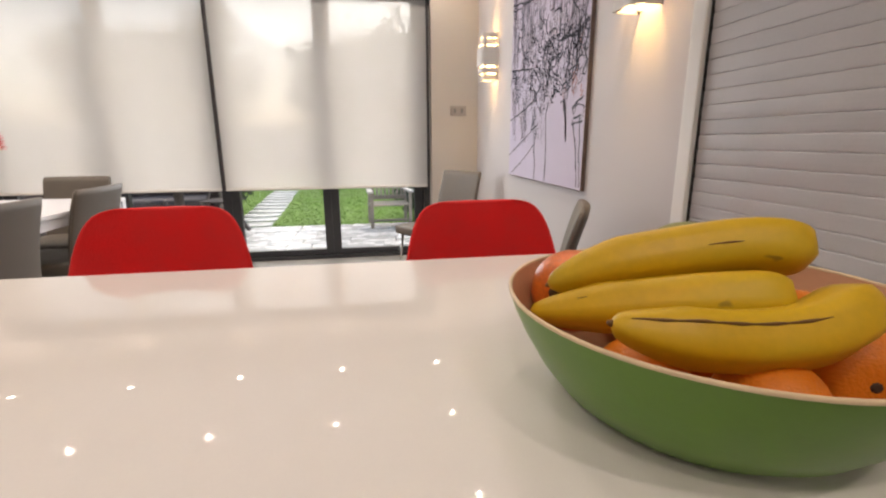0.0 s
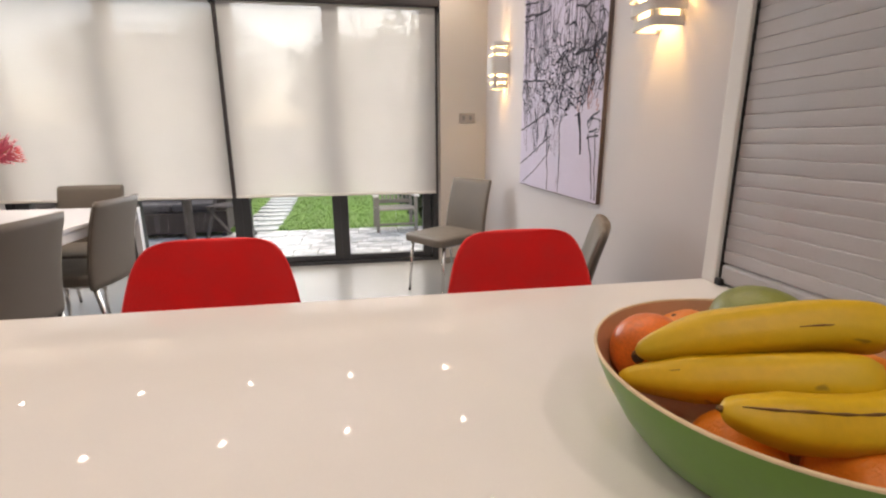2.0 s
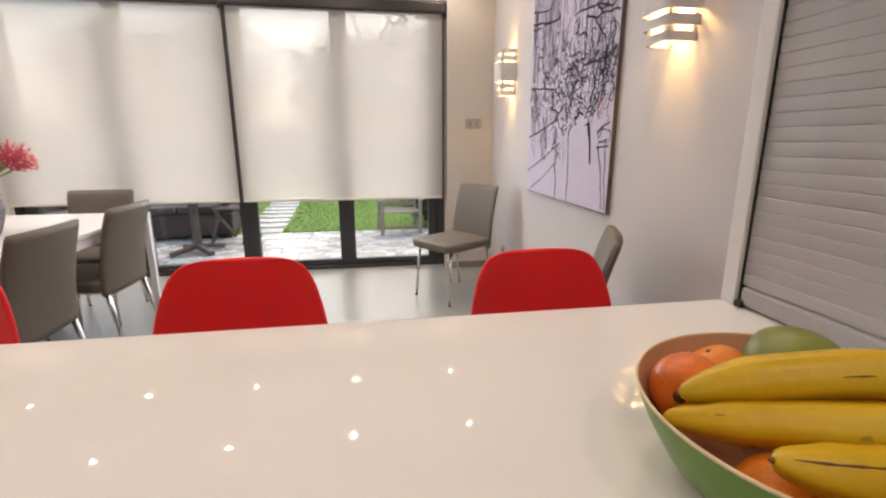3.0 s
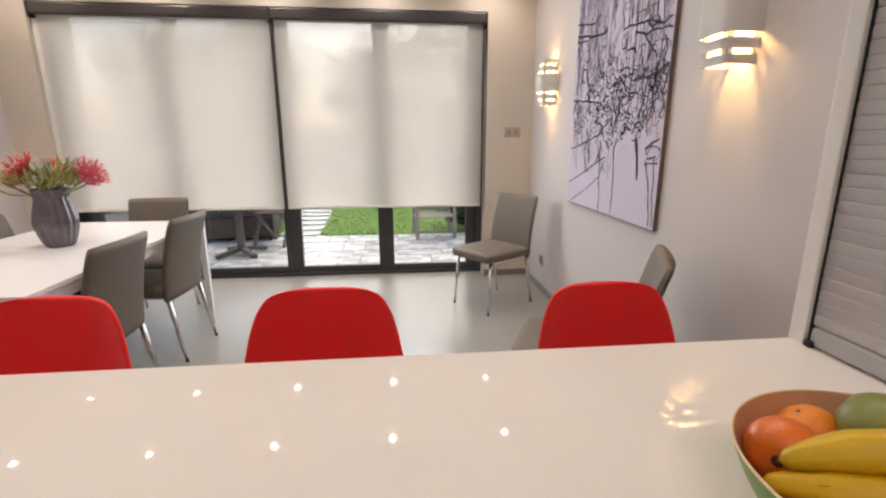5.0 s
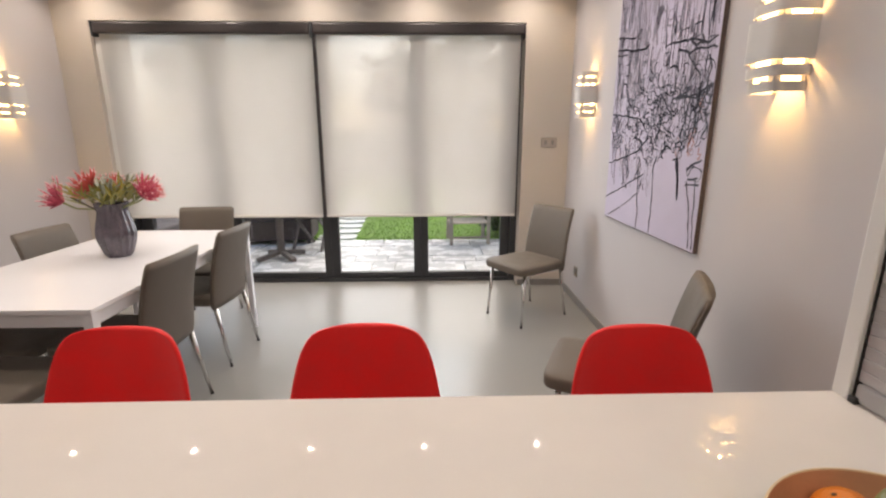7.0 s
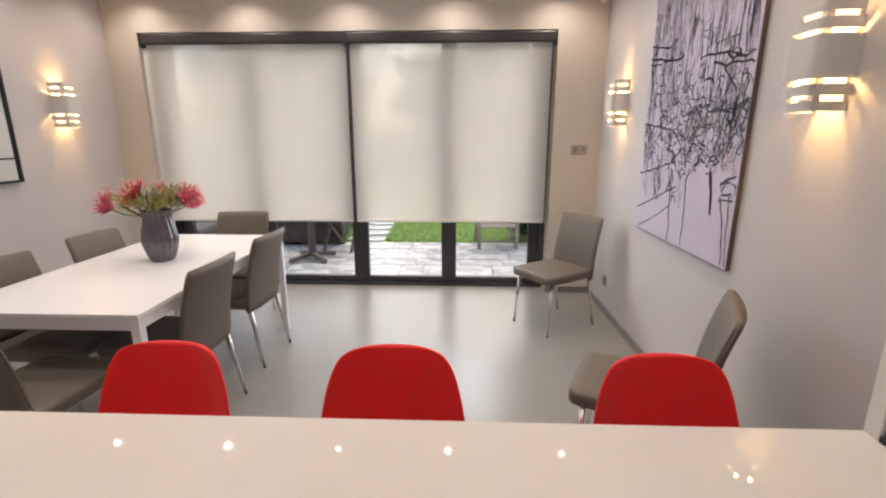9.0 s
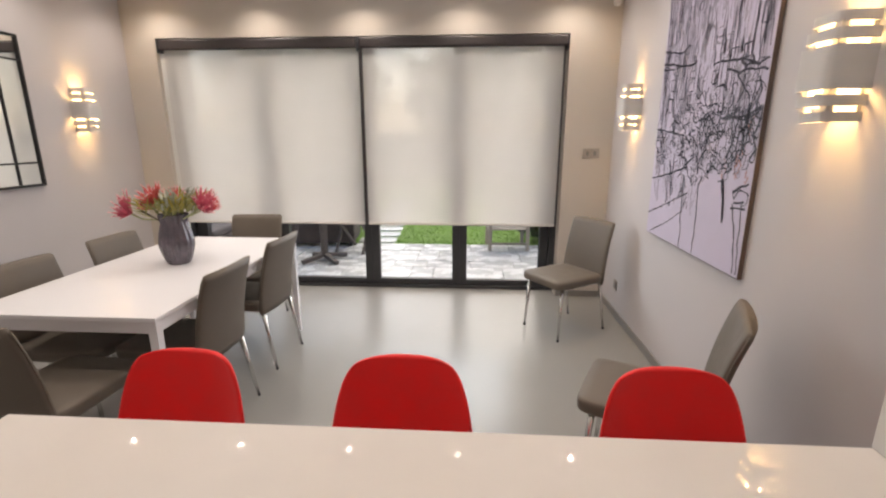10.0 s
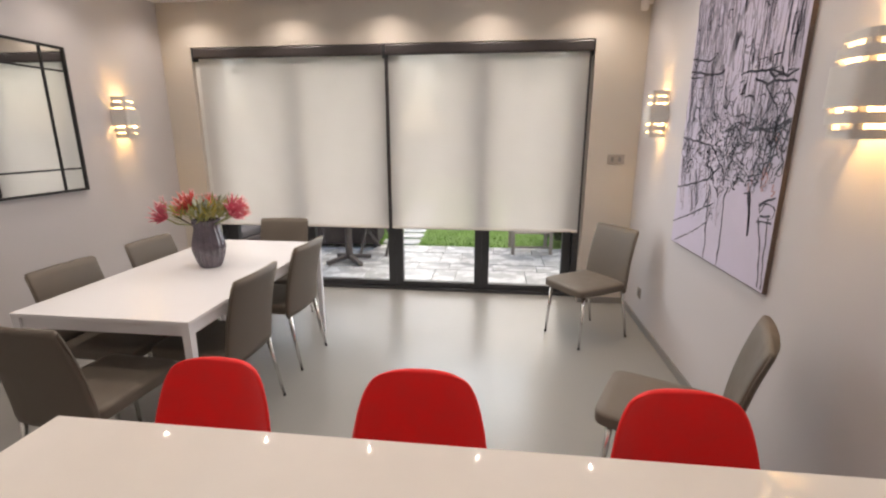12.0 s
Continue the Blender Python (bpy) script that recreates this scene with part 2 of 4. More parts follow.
def banana_skin():
    m = material("ripe_banana_skin", (0.66, 0.405, 0.006), 0.45, vary=0.10, scale=20, fine=160, bump=0.06)
    nt = m.node_tree
    b = nt.nodes["Principled BSDF"]
    src = b.inputs["Base Color"].links[0].from_socket
    tc = nt.nodes.new("ShaderNodeTexCoord")
    sp = nt.nodes.new("ShaderNodeTexNoise")
    sp.inputs["Scale"].default_value, sp.inputs["Detail"].default_value = 42.0, 2.0
    st = nt.nodes.new("ShaderNodeMapping")
    st.inputs["Scale"].default_value = (0.6, 1.6, 1.6)
    nt.links.new(tc.outputs["Object"], st.inputs["Vector"])
    nt.links.new(st.outputs[0], sp.inputs["Vector"])
    rp = nt.nodes.new("ShaderNodeMapRange")
    rp.inputs["From Min"].default_value, rp.inputs["From Max"].default_value = 0.70, 0.76
    rp.inputs["To Max"].default_value = 0.7
    nt.links.new(sp.outputs["Fac"], rp.inputs["Value"])
    mx = nt.nodes.new("ShaderNodeMix")
    mx.data_type = "RGBA"
    nt.links.new(rp.outputs[0], mx.inputs["Factor"])
    nt.links.new(src, mx.inputs["A"])
    mx.inputs["B"].default_value = (0.16, 0.08, 0.02, 1)
    gr = nt.nodes.new("ShaderNodeTexNoise")
    gr.inputs["Scale"].default_value = 6.0
    nt.links.new(tc.outputs["Object"], gr.inputs["Vector"])
    g2 = nt.nodes.new("ShaderNodeMapRange")
    g2.inputs["From Min"].default_value, g2.inputs["From Max"].default_value, g2.inputs["To Max"].default_value = 0.55, 0.75, 0.5
    nt.links.new(gr.outputs["Fac"], g2.inputs["Value"])
    m3 = nt.nodes.new("ShaderNodeMix")
    m3.data_type = "RGBA"
    nt.links.new(g2.outputs[0], m3.inputs["Factor"])
    nt.links.new(mx.outputs["Result"], m3.inputs["A"])
    m3.inputs["B"].default_value = (0.40, 0.42, 0.03, 1)
    nt.links.new(m3.outputs["Result"], b.inputs["Base Color"])
    return m


M["banana"] = banana_skin()
M["bruise"] = material("brown_banana_bruise", (0.16, 0.075, 0.015), 0.7, vary=0.3, scale=60)


# ---- building helpers ----
def mesh_of(bm, name, mat, smooth=False):
    me = bpy.data.meshes.new(name)
    bmesh.ops.recalc_face_normals(bm, faces=bm.faces)
    if smooth:
        for f in bm.faces:
            f.smooth = True
    bm.to_mesh(me)
    bm.free()
    me.materials.append(mat)
    return me


def part(name, bm, mat, parent, label="", smooth=False):
    ob = new(name, mesh_of(bm, name, mat, smooth))
    ob.parent = parent
    if label:
        ob["label"] = label
    return ob


def thing(name, m, label, category, group=""):
    ob = new(name)
    ob.matrix_basis = m
    ob.empty_display_size = 0.05
    return tagged(ob, label, category, group)


def solo(name, bm, mat, label, category, group="", m=None, smooth=False, kind=""):
    ob = new(name, mesh_of(bm, name, mat, smooth))
    if m is not None:
        ob.matrix_basis = m
    return tagged(ob, label, category, group, kind)


def box(x0, x1, y0, y1, z0, z1, bev=0.0, bm=None, seg=2):
    """A bevelled box between two corners, added to bm."""
    bm = bm or bmesh.new()
    made = bmesh.ops.create_cube(bm, size=1)["verts"]
    for v in made:
        v.co = Vector((x0 + (v.co.x + 0.5) * (x1 - x0), y0 + (v.co.y + 0.5) * (y1 - y0), z0 + (v.co.z + 0.5) * (z1 - z0)))
    if bev:
        edges = {e for v in made for e in v.link_edges}
        bmesh.ops.bevel(bm, geom=list(edges), offset=bev, segments=seg, affect="EDGES", profile=0.5)
    return bm


def loft(rings, bm=None, caps=True, closed=True):
    """A skin through rings of points, each of the same count."""
    bm = bm or bmesh.new()
    rows = [[bm.verts.new(p) for p in ring] for ring in rings]
    n = len(rings[0])
    for a, b in zip(rows, rows[1:]):
        for i in range(n if closed else n - 1):
            j = (i + 1) % n
            bm.faces.new((a[i], a[j], b[j], b[i]))
    if caps and closed:
        bm.faces.new(rows[0][::-1])
        bm.faces.new(rows[-1])
    return bm


def circle(r, z, n=24, cx=0.0, cy=0.0):
    return [(cx + r * math.cos(2 * math.pi * i / n), cy + r * math.sin(2 * math.pi * i / n), z) for i in range(n)]


def lathe(profile, n=32, bm=None, caps=True):
    return loft([circle(max(r, 0.0004), z, n) for r, z in profile], bm, caps)


def tube(points, radii, n=8, bm=None):
    """A round bar through points with a radius at each."""
    pts = [Vector(p) for p in points]
    rings = []
    for i, p in enumerate(pts):
        d = (pts[min(i + 1, len(pts) - 1)] - pts[max(i - 1, 0)]).normalized()
        q = d.to_track_quat("Z", "Y")
        r = radii[i] if isinstance(radii, (list, tuple)) else radii
        rings.append([p + q @ Vector((r * math.cos(2 * math.pi * k / n), r * math.sin(2 * math.pi * k / n), 0)) for k in range(n)])
    return loft(rings, bm)


def superring(hw, ht, cx, cy, z, n=28, power=4.0, curve=0.0):
    pts = []
    for i in range(n):
        a = 2 * math.pi * i / n
        c, s = math.cos(a), math.sin(a)
        x = hw * math.copysign(abs(c) ** (2 / power), c)
        y = ht * math.copysign(abs(s) ** (2 / power), s)
        pts.append((cx + x, cy + y + curve * (x / max(hw, 1e-6)) ** 2, z))
    return pts


def structure(name, bm, mat, label, category):
    return solo(name, bm, mat, label, category, kind="structure")


# ---- the room ----
T = 0.30
structure("floor", box(XL - T, XR + T, YB - T, T + 0.02, -0.25, 0.0), M["floor"], "smooth pale grey porcelain floor with a soft sheen", "floor")
structure("ceiling", box(XL - T, XR + T, YB - T, T, ZC, ZC + 0.2), M["ceiling"], "plain white painted ceiling with recessed lights", "ceiling")
structure("wall_east", box(XR, XR + T, YB - T, T, 0, ZC), M["wall"], "warm light grey painted wall with sconces", "wall")
structure("wall_west", box(XL - T, XL, YB - T, T, 0, ZC), M["wall"], "warm light grey painted wall with a mirror", "wall")
structure("wall_south", box(XL, XR, YB - T, YB, 0, ZC), M["white_wall"], "plain white painted kitchen wall", "wall")
OX0, OX1, OZ = -4.135, -0.425, 2.37
nw = box(XL, OX0, 0, T, 0, ZC)
box(OX1, XR, 0, T, 0, ZC, bm=nw)
box(OX0, OX1, 0, T, OZ, ZC, bm=nw)
structure("wall_north", nw, M["wall_lamplit"], "painted wall round a wide door opening, warm lamp light in its colour", "wall")
sk = box(XR - 0.012, XR, -3.40, -0.012, 0, 0.06)
structure("baseboard_east", sk, M["skirting"], "low grey tiled skirting along the wall", "baseboard")
structure("baseboard_west", box(XL, XL + 0.012, YB, -0.012, 0, 0.06), M["skirting"], "low grey tiled skirting along the wall", "baseboard")
structure("baseboard_north", box(OX1, XR, -0.012, 0, 0, 0.06), M["skirting"], "low grey tiled skirting beside the doors", "baseboard")
structure("baseboard_north_west", box(XL + 0.012, OX0, -0.012, 0, 0, 0.06), M["skirting"], "low grey tiled skirting beside the doors", "baseboard")

# folding doors: frame, four leaves
door = tagged(thing("door_1", Matrix(), "anthracite folding glass doors with four leaves, closed", "door"), kind="structure")
part("threshold", box(OX0, OX1, 0.15, 0.29, 0.0, 0.03, 0.004), M["dark_metal"], door)
part("head_frame", box(OX0, OX1, 0.15, 0.29, OZ - 0.03, OZ), M["dark_metal"], door)
part("jamb_frame", box(OX0, OX0 + 0.06, 0.15, 0.29, 0.03, OZ - 0.03), M["dark_metal"], door)
part("jamb_frame", box(OX1 - 0.06, OX1, 0.15, 0.29, 0.03, OZ - 0.03), M["dark_metal"], door)
for g0, g1, s0, s1 in ((-3.965, -3.222, 0.105, 0.058), (-3.106, -2.327, 0.058, 0.0755), (-2.176, -1.437, 0.0755, 0.0725), (-1.292, -0.574, 0.0725, 0.085)):
    part("stile", box(g0 - s0, g0, 0.18, 0.25, 0.035, OZ - 0.031, 0.004), M["dark_metal"], door)
    part("stile", box(g1, g1 + s1, 0.18, 0.25, 0.035, OZ - 0.031, 0.004), M["dark_metal"], door)
    part("bottom_rail", box(g0, g1, 0.182, 0.248, 0.035, 0.086, 0.004), M["dark_metal"], door)
    part("top_rail", box(g0, g1, 0.182, 0.248, OZ - 0.065, OZ - 0.031, 0.004), M["dark_metal"], door)
    pane = part("pane", box(g0, g1, 0.210, 0.218, 0.086, OZ - 0.065), M["pane"], door)
    pane.visible_shadow = False

# roller blinds in the reveal
BLIND_Z = 0.70
for bx0, bx1, word in ((-4.085, -2.279, "wide"), (-2.245, -0.464, "wide")):
    bl = thing("roller_blind", pose((bx0 + bx1) / 2, 0.036, 0), "cream translucent roller blind, mostly lowered over glass doors", "blind", "roller blinds on the doors")
    w = (bx1 - bx0) / 2
    bm = bmesh.new()
    cols, rows_ = 40, 12
    grid = [[bm.verts.new((-w + 2 * w * i / cols, 0.0025 * math.sin(i * 0.9) * math.sin(j * 0.5) , BLIND_Z + (2.28 - BLIND_Z) * j / rows_)) for i in range(cols + 1)] for j in range(rows_ + 1)]
    for j in range(rows_):
        for i in range(cols):
            bm.faces.new((grid[j][i], grid[j][i + 1], grid[j + 1][i + 1], grid[j + 1][i]))
    part("blind_fabric", bm, M["cloth"], bl, smooth=True)
    part("bottom_bar", box(-w, w, -0.008, 0.008, BLIND_Z - 0.022, BLIND_Z, 0.004), M["plastic"], bl, "slim pale bottom bar")
    part("roller_tube", tube([(-w, 0, 2.30), (w, 0, 2.30)], 0.022, 12), M["plastic"], bl)
cas = thing("blind_cassette", pose(-2.28, 0.0, 2.25), "dark bronze blind cassette across the door head", "blind cassette")
part("cassette_cover", box(-1.835, -0.012, -0.004, 0.05, 0.024, 0.115, 0.016), M["cassette"], cas)
part("cassette_cover", box(0.012, 1.845, -0.004, 0.05, 0.024, 0.115, 0.016), M["cassette"], cas)
part("centre_bracket", box(-0.012, 0.012, -0.002, 0.09, -0.004, 0.118, 0.003), M["dark_metal"], cas)
part("end_cap", box(-1.845, -1.835, -0.006, 0.10, -0.003, 0.118, 0.002), M["dark_metal"], cas)
part("end_cap", box(1.845, 1.853, -0.006, 0.10, -0.003, 0.118, 0.002), M["dark_metal"], cas)
for gx in (-2.268, -2.256, -0.456):
    solo("blind_guide_rail", box(gx - 0.0055, gx + 0.0055, 0.020, 0.075, BLIND_Z - 0.02, 2.25, 0.002), M["cassette"], "slim dark guide rail beside a roller blind", "blind rail")
solo("blind_guide_rail", box(-4.134, -4.088, 0.045, 0.10, 0.0, 2.25, 0.003), M["white_satin"], "slim white guide rail beside a roller blind", "blind rail")


# downlights
def downlight(x, y):
    t = thing("downlight", pose(x, y, ZC), "small round recessed ceiling downlight, lit", "downlight", "ceiling downlights")
    part("trim_ring", lathe([(0.026, -0.001), (0.030, -0.006), (0.043, -0.005), (0.045, -0.001)], 24), M["white_satin"], t)
    part("lens", lathe([(0.0, -0.004), (0.025, -0.004), (0.025, -0.001)], 20), M["lens"], t)
    return t


first = downlight(SPOT_X[0], SPOT_Y[0])
# fittings also for the two added, unseen rows
for sx in SPOT_X:
    for sy in SPOT_Y:
        if (sx, sy) != (SPOT_X[0], SPOT_Y[0]):
            copy_thing(first, pose(sx, sy, ZC))


# wall sconces: bands of a half round shade round a bulb
def sconce(m):
    t = thing("wall_sconce", m, "grey plaster banded wall sconce glowing warm", "wall lamp", "wall sconces")

    def band(hw, depth, z0, z1):
        n = 30
        rings = []
        for off, z in ((0.0, z0), (0.0, z1), (-0.007, z1), (-0.007, z0)):
            ring = []
            for i in range(n + 1):
                a = math.pi * i / n
                c, q = math.cos(a), math.sin(a)
                ring.append(((hw + off) * math.copysign(abs(c) ** 0.30, c), -(depth + off) * abs(q) ** 0.30, z))
            rings.append(ring)
        return loft(rings + [rings[0]], caps=False, closed=False)
    part("shade_band", band(0.088, 0.135, -0.067, 0.067), M["plaster"], t, smooth=False)
    for s in (1, -1):
        part("shade_band", band(0.081, 0.127, *sorted((s * 0.083, s * 0.118))), M["plaster"], t)
        part("shade_band", band(0.072, 0.118, *sorted((s * 0.136, s * 0.167))), M["plaster"], t)
    for q in (1, -1):
        part("corner_post", box(q * 0.050 - 0.015, q * 0.050 + 0.015, -0.110, -0.085, -0.16, 0.16, 0.003), M["plaster"], t)
        part("side_post", box(q * 0.060 - 0.006, q * 0.060 + 0.006, -0.016, 0.0, -0.16, 0.16, 0.002), M["plaster"], t)
    part("bulb", tube([(0, -0.06, -0.03), (0, -0.06, 0.03)], 0.010, 10), M["bulb"], t, "glowing warm bulb")
    return t


for sx, sy, sz, turn in SCONCES:
    sconce(pose(sx, sy, sz, 0, 0, -90 if turn > 0 else 90))

# ---- worktop and shutter unit ----
CT = 0.896
solo("kitchen_worktop", box(-2.297, -0.002, -4.13, -3.427, CT - 0.03, CT, 0.004), M["quartz"], "polished cream quartz breakfast bar worktop", "worktop")
base = thing("island_base", pose(-1.15, -3.95, 0), "plain white island base under the worktop", "kitchen island")
part("plinth", box(-1.10, 1.14, -0.13, 0.13, 0, 0.10), M["skirting"], base)
part("carcass", box(-1.13, 1.146, -0.16, 0.16, 0.10, CT - 0.03, 0.003), M["white_satin"], base)

unit = thing("shutter_cabinet", pose(0, 0, CT), "white worktop cabinet with a closed silver-grey roller shutter", "cabinet")
UT = 1.50
part("side_panel", box(-0.437, -0.002, -3.464, -3.428, 0, UT, 0.003), M["white_satin"], unit)
part("side_panel", box(-0.437, -0.002, -4.128, -4.092, 0, UT, 0.003), M["white_satin"], unit)
part("top_panel", box(-0.437, -0.002, -4.092, -3.464, UT - 0.036, UT, 0.003), M["white_satin"], unit)
part("back_panel", box(-0.02, -0.002, -4.092, -3.464, 0, UT - 0.036), M["white_satin"], unit)
part("guide_channel", box(-0.4285, -0.395, -3.4678, -3.4645, 0.004, UT - 0.036), M["black"], unit, "black shutter guide")
part("guide_channel", box(-0.430, -0.395, -4.0915, -4.0855, 0.004, UT - 0.036), M["black"], unit, "black shutter guide")
part("bottom_rail", box(-0.432, -0.400, -4.085, -3.471, 0.003, 0.042, 0.006), M["slat"], unit, "satin bottom rail of the shutter")
part("rail_foot", box(-0.440, -0.405, -3.483, -3.466, 0.0, 0.014, 0.003), M["black"], unit)
PITCH = 0.0252


def slat_mesh():
    prof = [(-0.4236, 0.0001), (-0.4246, 0.0007), (-0.4252, 0.004), (-0.4258, 0.010), (-0.4260, 0.017), (-0.4258, 0.0230), (-0.4246, 0.0248), (-0.4236, 0.0251), (-0.418, 0.0251), (-0.418, 0.0001)]
    return loft([[(x, y, z) for x, z in prof] for y in (-4.085, -3.4682)])


slat = part("slat", slat_mesh(), M["slat"], unit)
slat.location.z = 0.043
for i in range(1, 56):
    s2 = slat.copy()
    scene.collection.objects.link(s2)
    s2.location.z = 0.043 + PITCH * i


# ---- fruit bowl ----
BX, BY = -0.7525, -3.919
bowl = thing("fruit_bowl", pose(BX, BY, CT), "green bamboo fruit bowl with a terracotta lining", "bowl")
out = [(0.0, 0.0), (0.094, 0.0), (0.101, 0.002), (0.116, 0.014), (0.132, 0.034), (0.147, 0.060), (0.156, 0.080), (0.1595, 0.0905)]
inn = [(0.157, 0.0905), (0.152, 0.078), (0.142, 0.058), (0.127, 0.036), (0.110, 0.018), (0.092, 0.009), (0.0, 0.007)]
part("outer_shell", lathe(out, 72, caps=False), M["bowl_out"], bowl, smooth=True)
part("lining", lathe(inn, 72, caps=False), M["bowl_in"], bowl, "terracotta coloured lining", smooth=True)
part("rim", lathe([(0.1599, 0.0900), (0.1602, 0.0912), (0.1597, 0.0922), (0.1585, 0.0926), (0.1573, 0.0922), (0.1568, 0.0912), (0.1570, 0.0900)], 72, caps=False), M["bowl_rim"], bowl, "pale bare bamboo rim", smooth=True)


def banana(points, r, label, twist=0.0, seam=()):
    """Five-sided rounded fruit along a bent line of world points; tip first."""
    pts = [Vector(p) for p in points]
    n, fine = 16, []
    steps = 26
    for k in range(steps + 1):
        u = k / steps * (len(pts) - 1)
        i = min(int(u), len(pts) - 2)
        f = u - i
        p0, p1, p2, p3 = pts[max(i - 1, 0)], pts[i], pts[i + 1], pts[min(i + 2, len(pts) - 1)]
        fine.append(0.5 * ((2 * p1) + (p2 - p0) * f + (2 * p0 - 5 * p1 + 4 * p2 - p3) * f * f + (3 * p1 - p0 - 3 * p2 + p3) * f ** 3))
    org = fine[len(fine) // 2].copy()
    rings, tips = [], []
    for k, p in enumerate(fine):
        u = k / steps
        d = (fine[min(k + 1, steps)] - fine[max(k - 1, 0)]).normalized()
        up = Vector((0, 0, 1))
        sd = d.cross(up).normalized()
        up = sd.cross(d)
        w = r * min(1.0, (0.16 + 0.84 * min(1, u / 0.30) ** 0.62)) * (1.0 if u < 0.84 else max(0.34, math.sqrt(max(0.0, 1 - ((u - 0.84) / 0.17) ** 2))))
        ring = []
        for i in range(n):
            a = 2 * math.pi * i / n + twist
            f = 1 + 0.085 * math.cos(5 * a)
            ring.append(p - org + (sd * math.cos(a) + up * math.sin(a)) * w * f)
        rings.append(ring)
    t = thing("banana", Matrix.Translation(org), label, "banana", "bananas in the bowl")
    part("skin", loft(rings), M["banana"], t, smooth=True)
    a, b = fine[0] - org, fine[1] - org
    part("tip", tube([a - (b - a).normalized() * 0.003, a + (b - a) * 0.2], [0.0014, 0.0029], 8), M["bruise"], t, "dark dried blossom tip", smooth=True)
    for k0, k1, angle in seam:
        line = [rings[k][int((angle - twist) / (2 * math.pi) * n) % n] for k in range(k0, k1)]
        mid = [fine[k] - org for k in range(k0, k1)]
        pts_ = [p + (p - c).normalized() * 0.0002 for p, c in zip(line, mid)]
        rad = [0.0003] + [0.0006 + 0.0003 * (k % 3) for k in range(len(pts_) - 2)] + [0.0003]
        part("brown_seam", tube(pts_, rad, 6), M["bruise"], t, "dark brown bruise line", smooth=True)
    return t


banana([(-0.874, -3.884, 0.990), (-0.836, -3.905, 1.011), (-0.788, -3.928, 1.025), (-0.747, -3.946, 1.033), (-0.708, -3.958, 1.031)], 0.0205, "ripe yellow banana lying on top of the fruit", seam=((15, 19, 0.55),))
banana([(-0.888, -3.883, 0.966), (-0.852, -3.913, 0.979), (-0.816, -3.941, 0.991), (-0.779, -3.967, 1.001), (-0.741, -3.980, 1.004)], 0.0195, "yellow banana with a greenish stalk end", 0.4, seam=((6, 8, 0.8),))
banana([(-0.873, -3.983, 0.996), (-0.838, -3.993, 0.990), (-0.791, -4.002, 0.987), (-0.747, -4.007, 0.992), (-0.704, -4.000, 1.008)], 0.0200, "yellow banana with a dark brown seam", 0.9, seam=((2, 20, 0.95),))


def fruit(name, x, y, z, r, squash, mat, label, category, group="", stalk=True, lean=(0, 0), axis=None, eye=0.0026):
    m = pose(x, y, z, lean[0], lean[1], random.uniform(0, 360))
    if axis:
        m = Matrix.Translation((x, y, z)) @ Vector(axis).to_track_quat("Z", "Y").to_matrix().to_4x4()
    t = thing(name, m, label, category, group)
    prof = []
    for k in range(17):
        a = math.pi * k / 16
        rr, zz = r * math.sin(a), -r * squash * math.cos(a)
        if k > 13:
            zz -= (k - 13) * r * 0.045
        prof.append((rr, zz))
    part("skin", lathe(prof, 28), mat, t, smooth=True)
    if stalk:
        part("stalk", lathe([(eye, r * squash * 0.80), (eye * 1.1, r * squash * 0.875), (eye * 0.7, r * squash * 0.90)], 8), M["brown"], t)
    return t


fruit("orange", -0.835, -3.962, 0.938, 0.035, 0.95, M["orange"], "bright orange under the bananas in the bowl", "orange", "oranges in the bowl", lean=(40, -50))
fruit("orange", -0.775, -4.008, 0.940, 0.036, 0.95, M["orange"], "bright orange under the bananas in the bowl", "orange", "oranges in the bowl", lean=(70, -10))
fruit("orange", -0.69, -3.985, 0.948, 0.038, 0.95, M["orange"], "bright orange under the bananas in the bowl", "orange", "oranges in the bowl", axis=(-0.35, -0.85, 0.1), eye=0.0035)
fruit("orange", -0.662, -3.905, 0.948, 0.038, 0.95, M["orange"], "bright orange under the bananas in the bowl", "orange", "oranges in the bowl", lean=(10, 10))
fruit("orange", -0.768, -3.812, 0.960, 0.036, 0.95, M["orange"], "bright orange under the bananas in the bowl", "orange", "oranges in the bowl", lean=(20, 20))
fruit("orange", -0.752, -3.925, 0.942, 0.036, 0.95, M["orange"], "bright orange under the bananas in the bowl", "orange", "oranges in the bowl", lean=(0, 0))
fruit("apple", -0.838, -3.852, 0.972, 0.038, 0.92, M["apple"], "red and orange apple near the bowl's rim", "apple", axis=(-0.75, -0.55, 0.15), eye=0.006)
fruit("mango", -0.728, -3.866, 0.992, 0.042, 1.25, M["mango"], "large green mango resting on the oranges", "mango", stalk=False, lean=(10, 80))


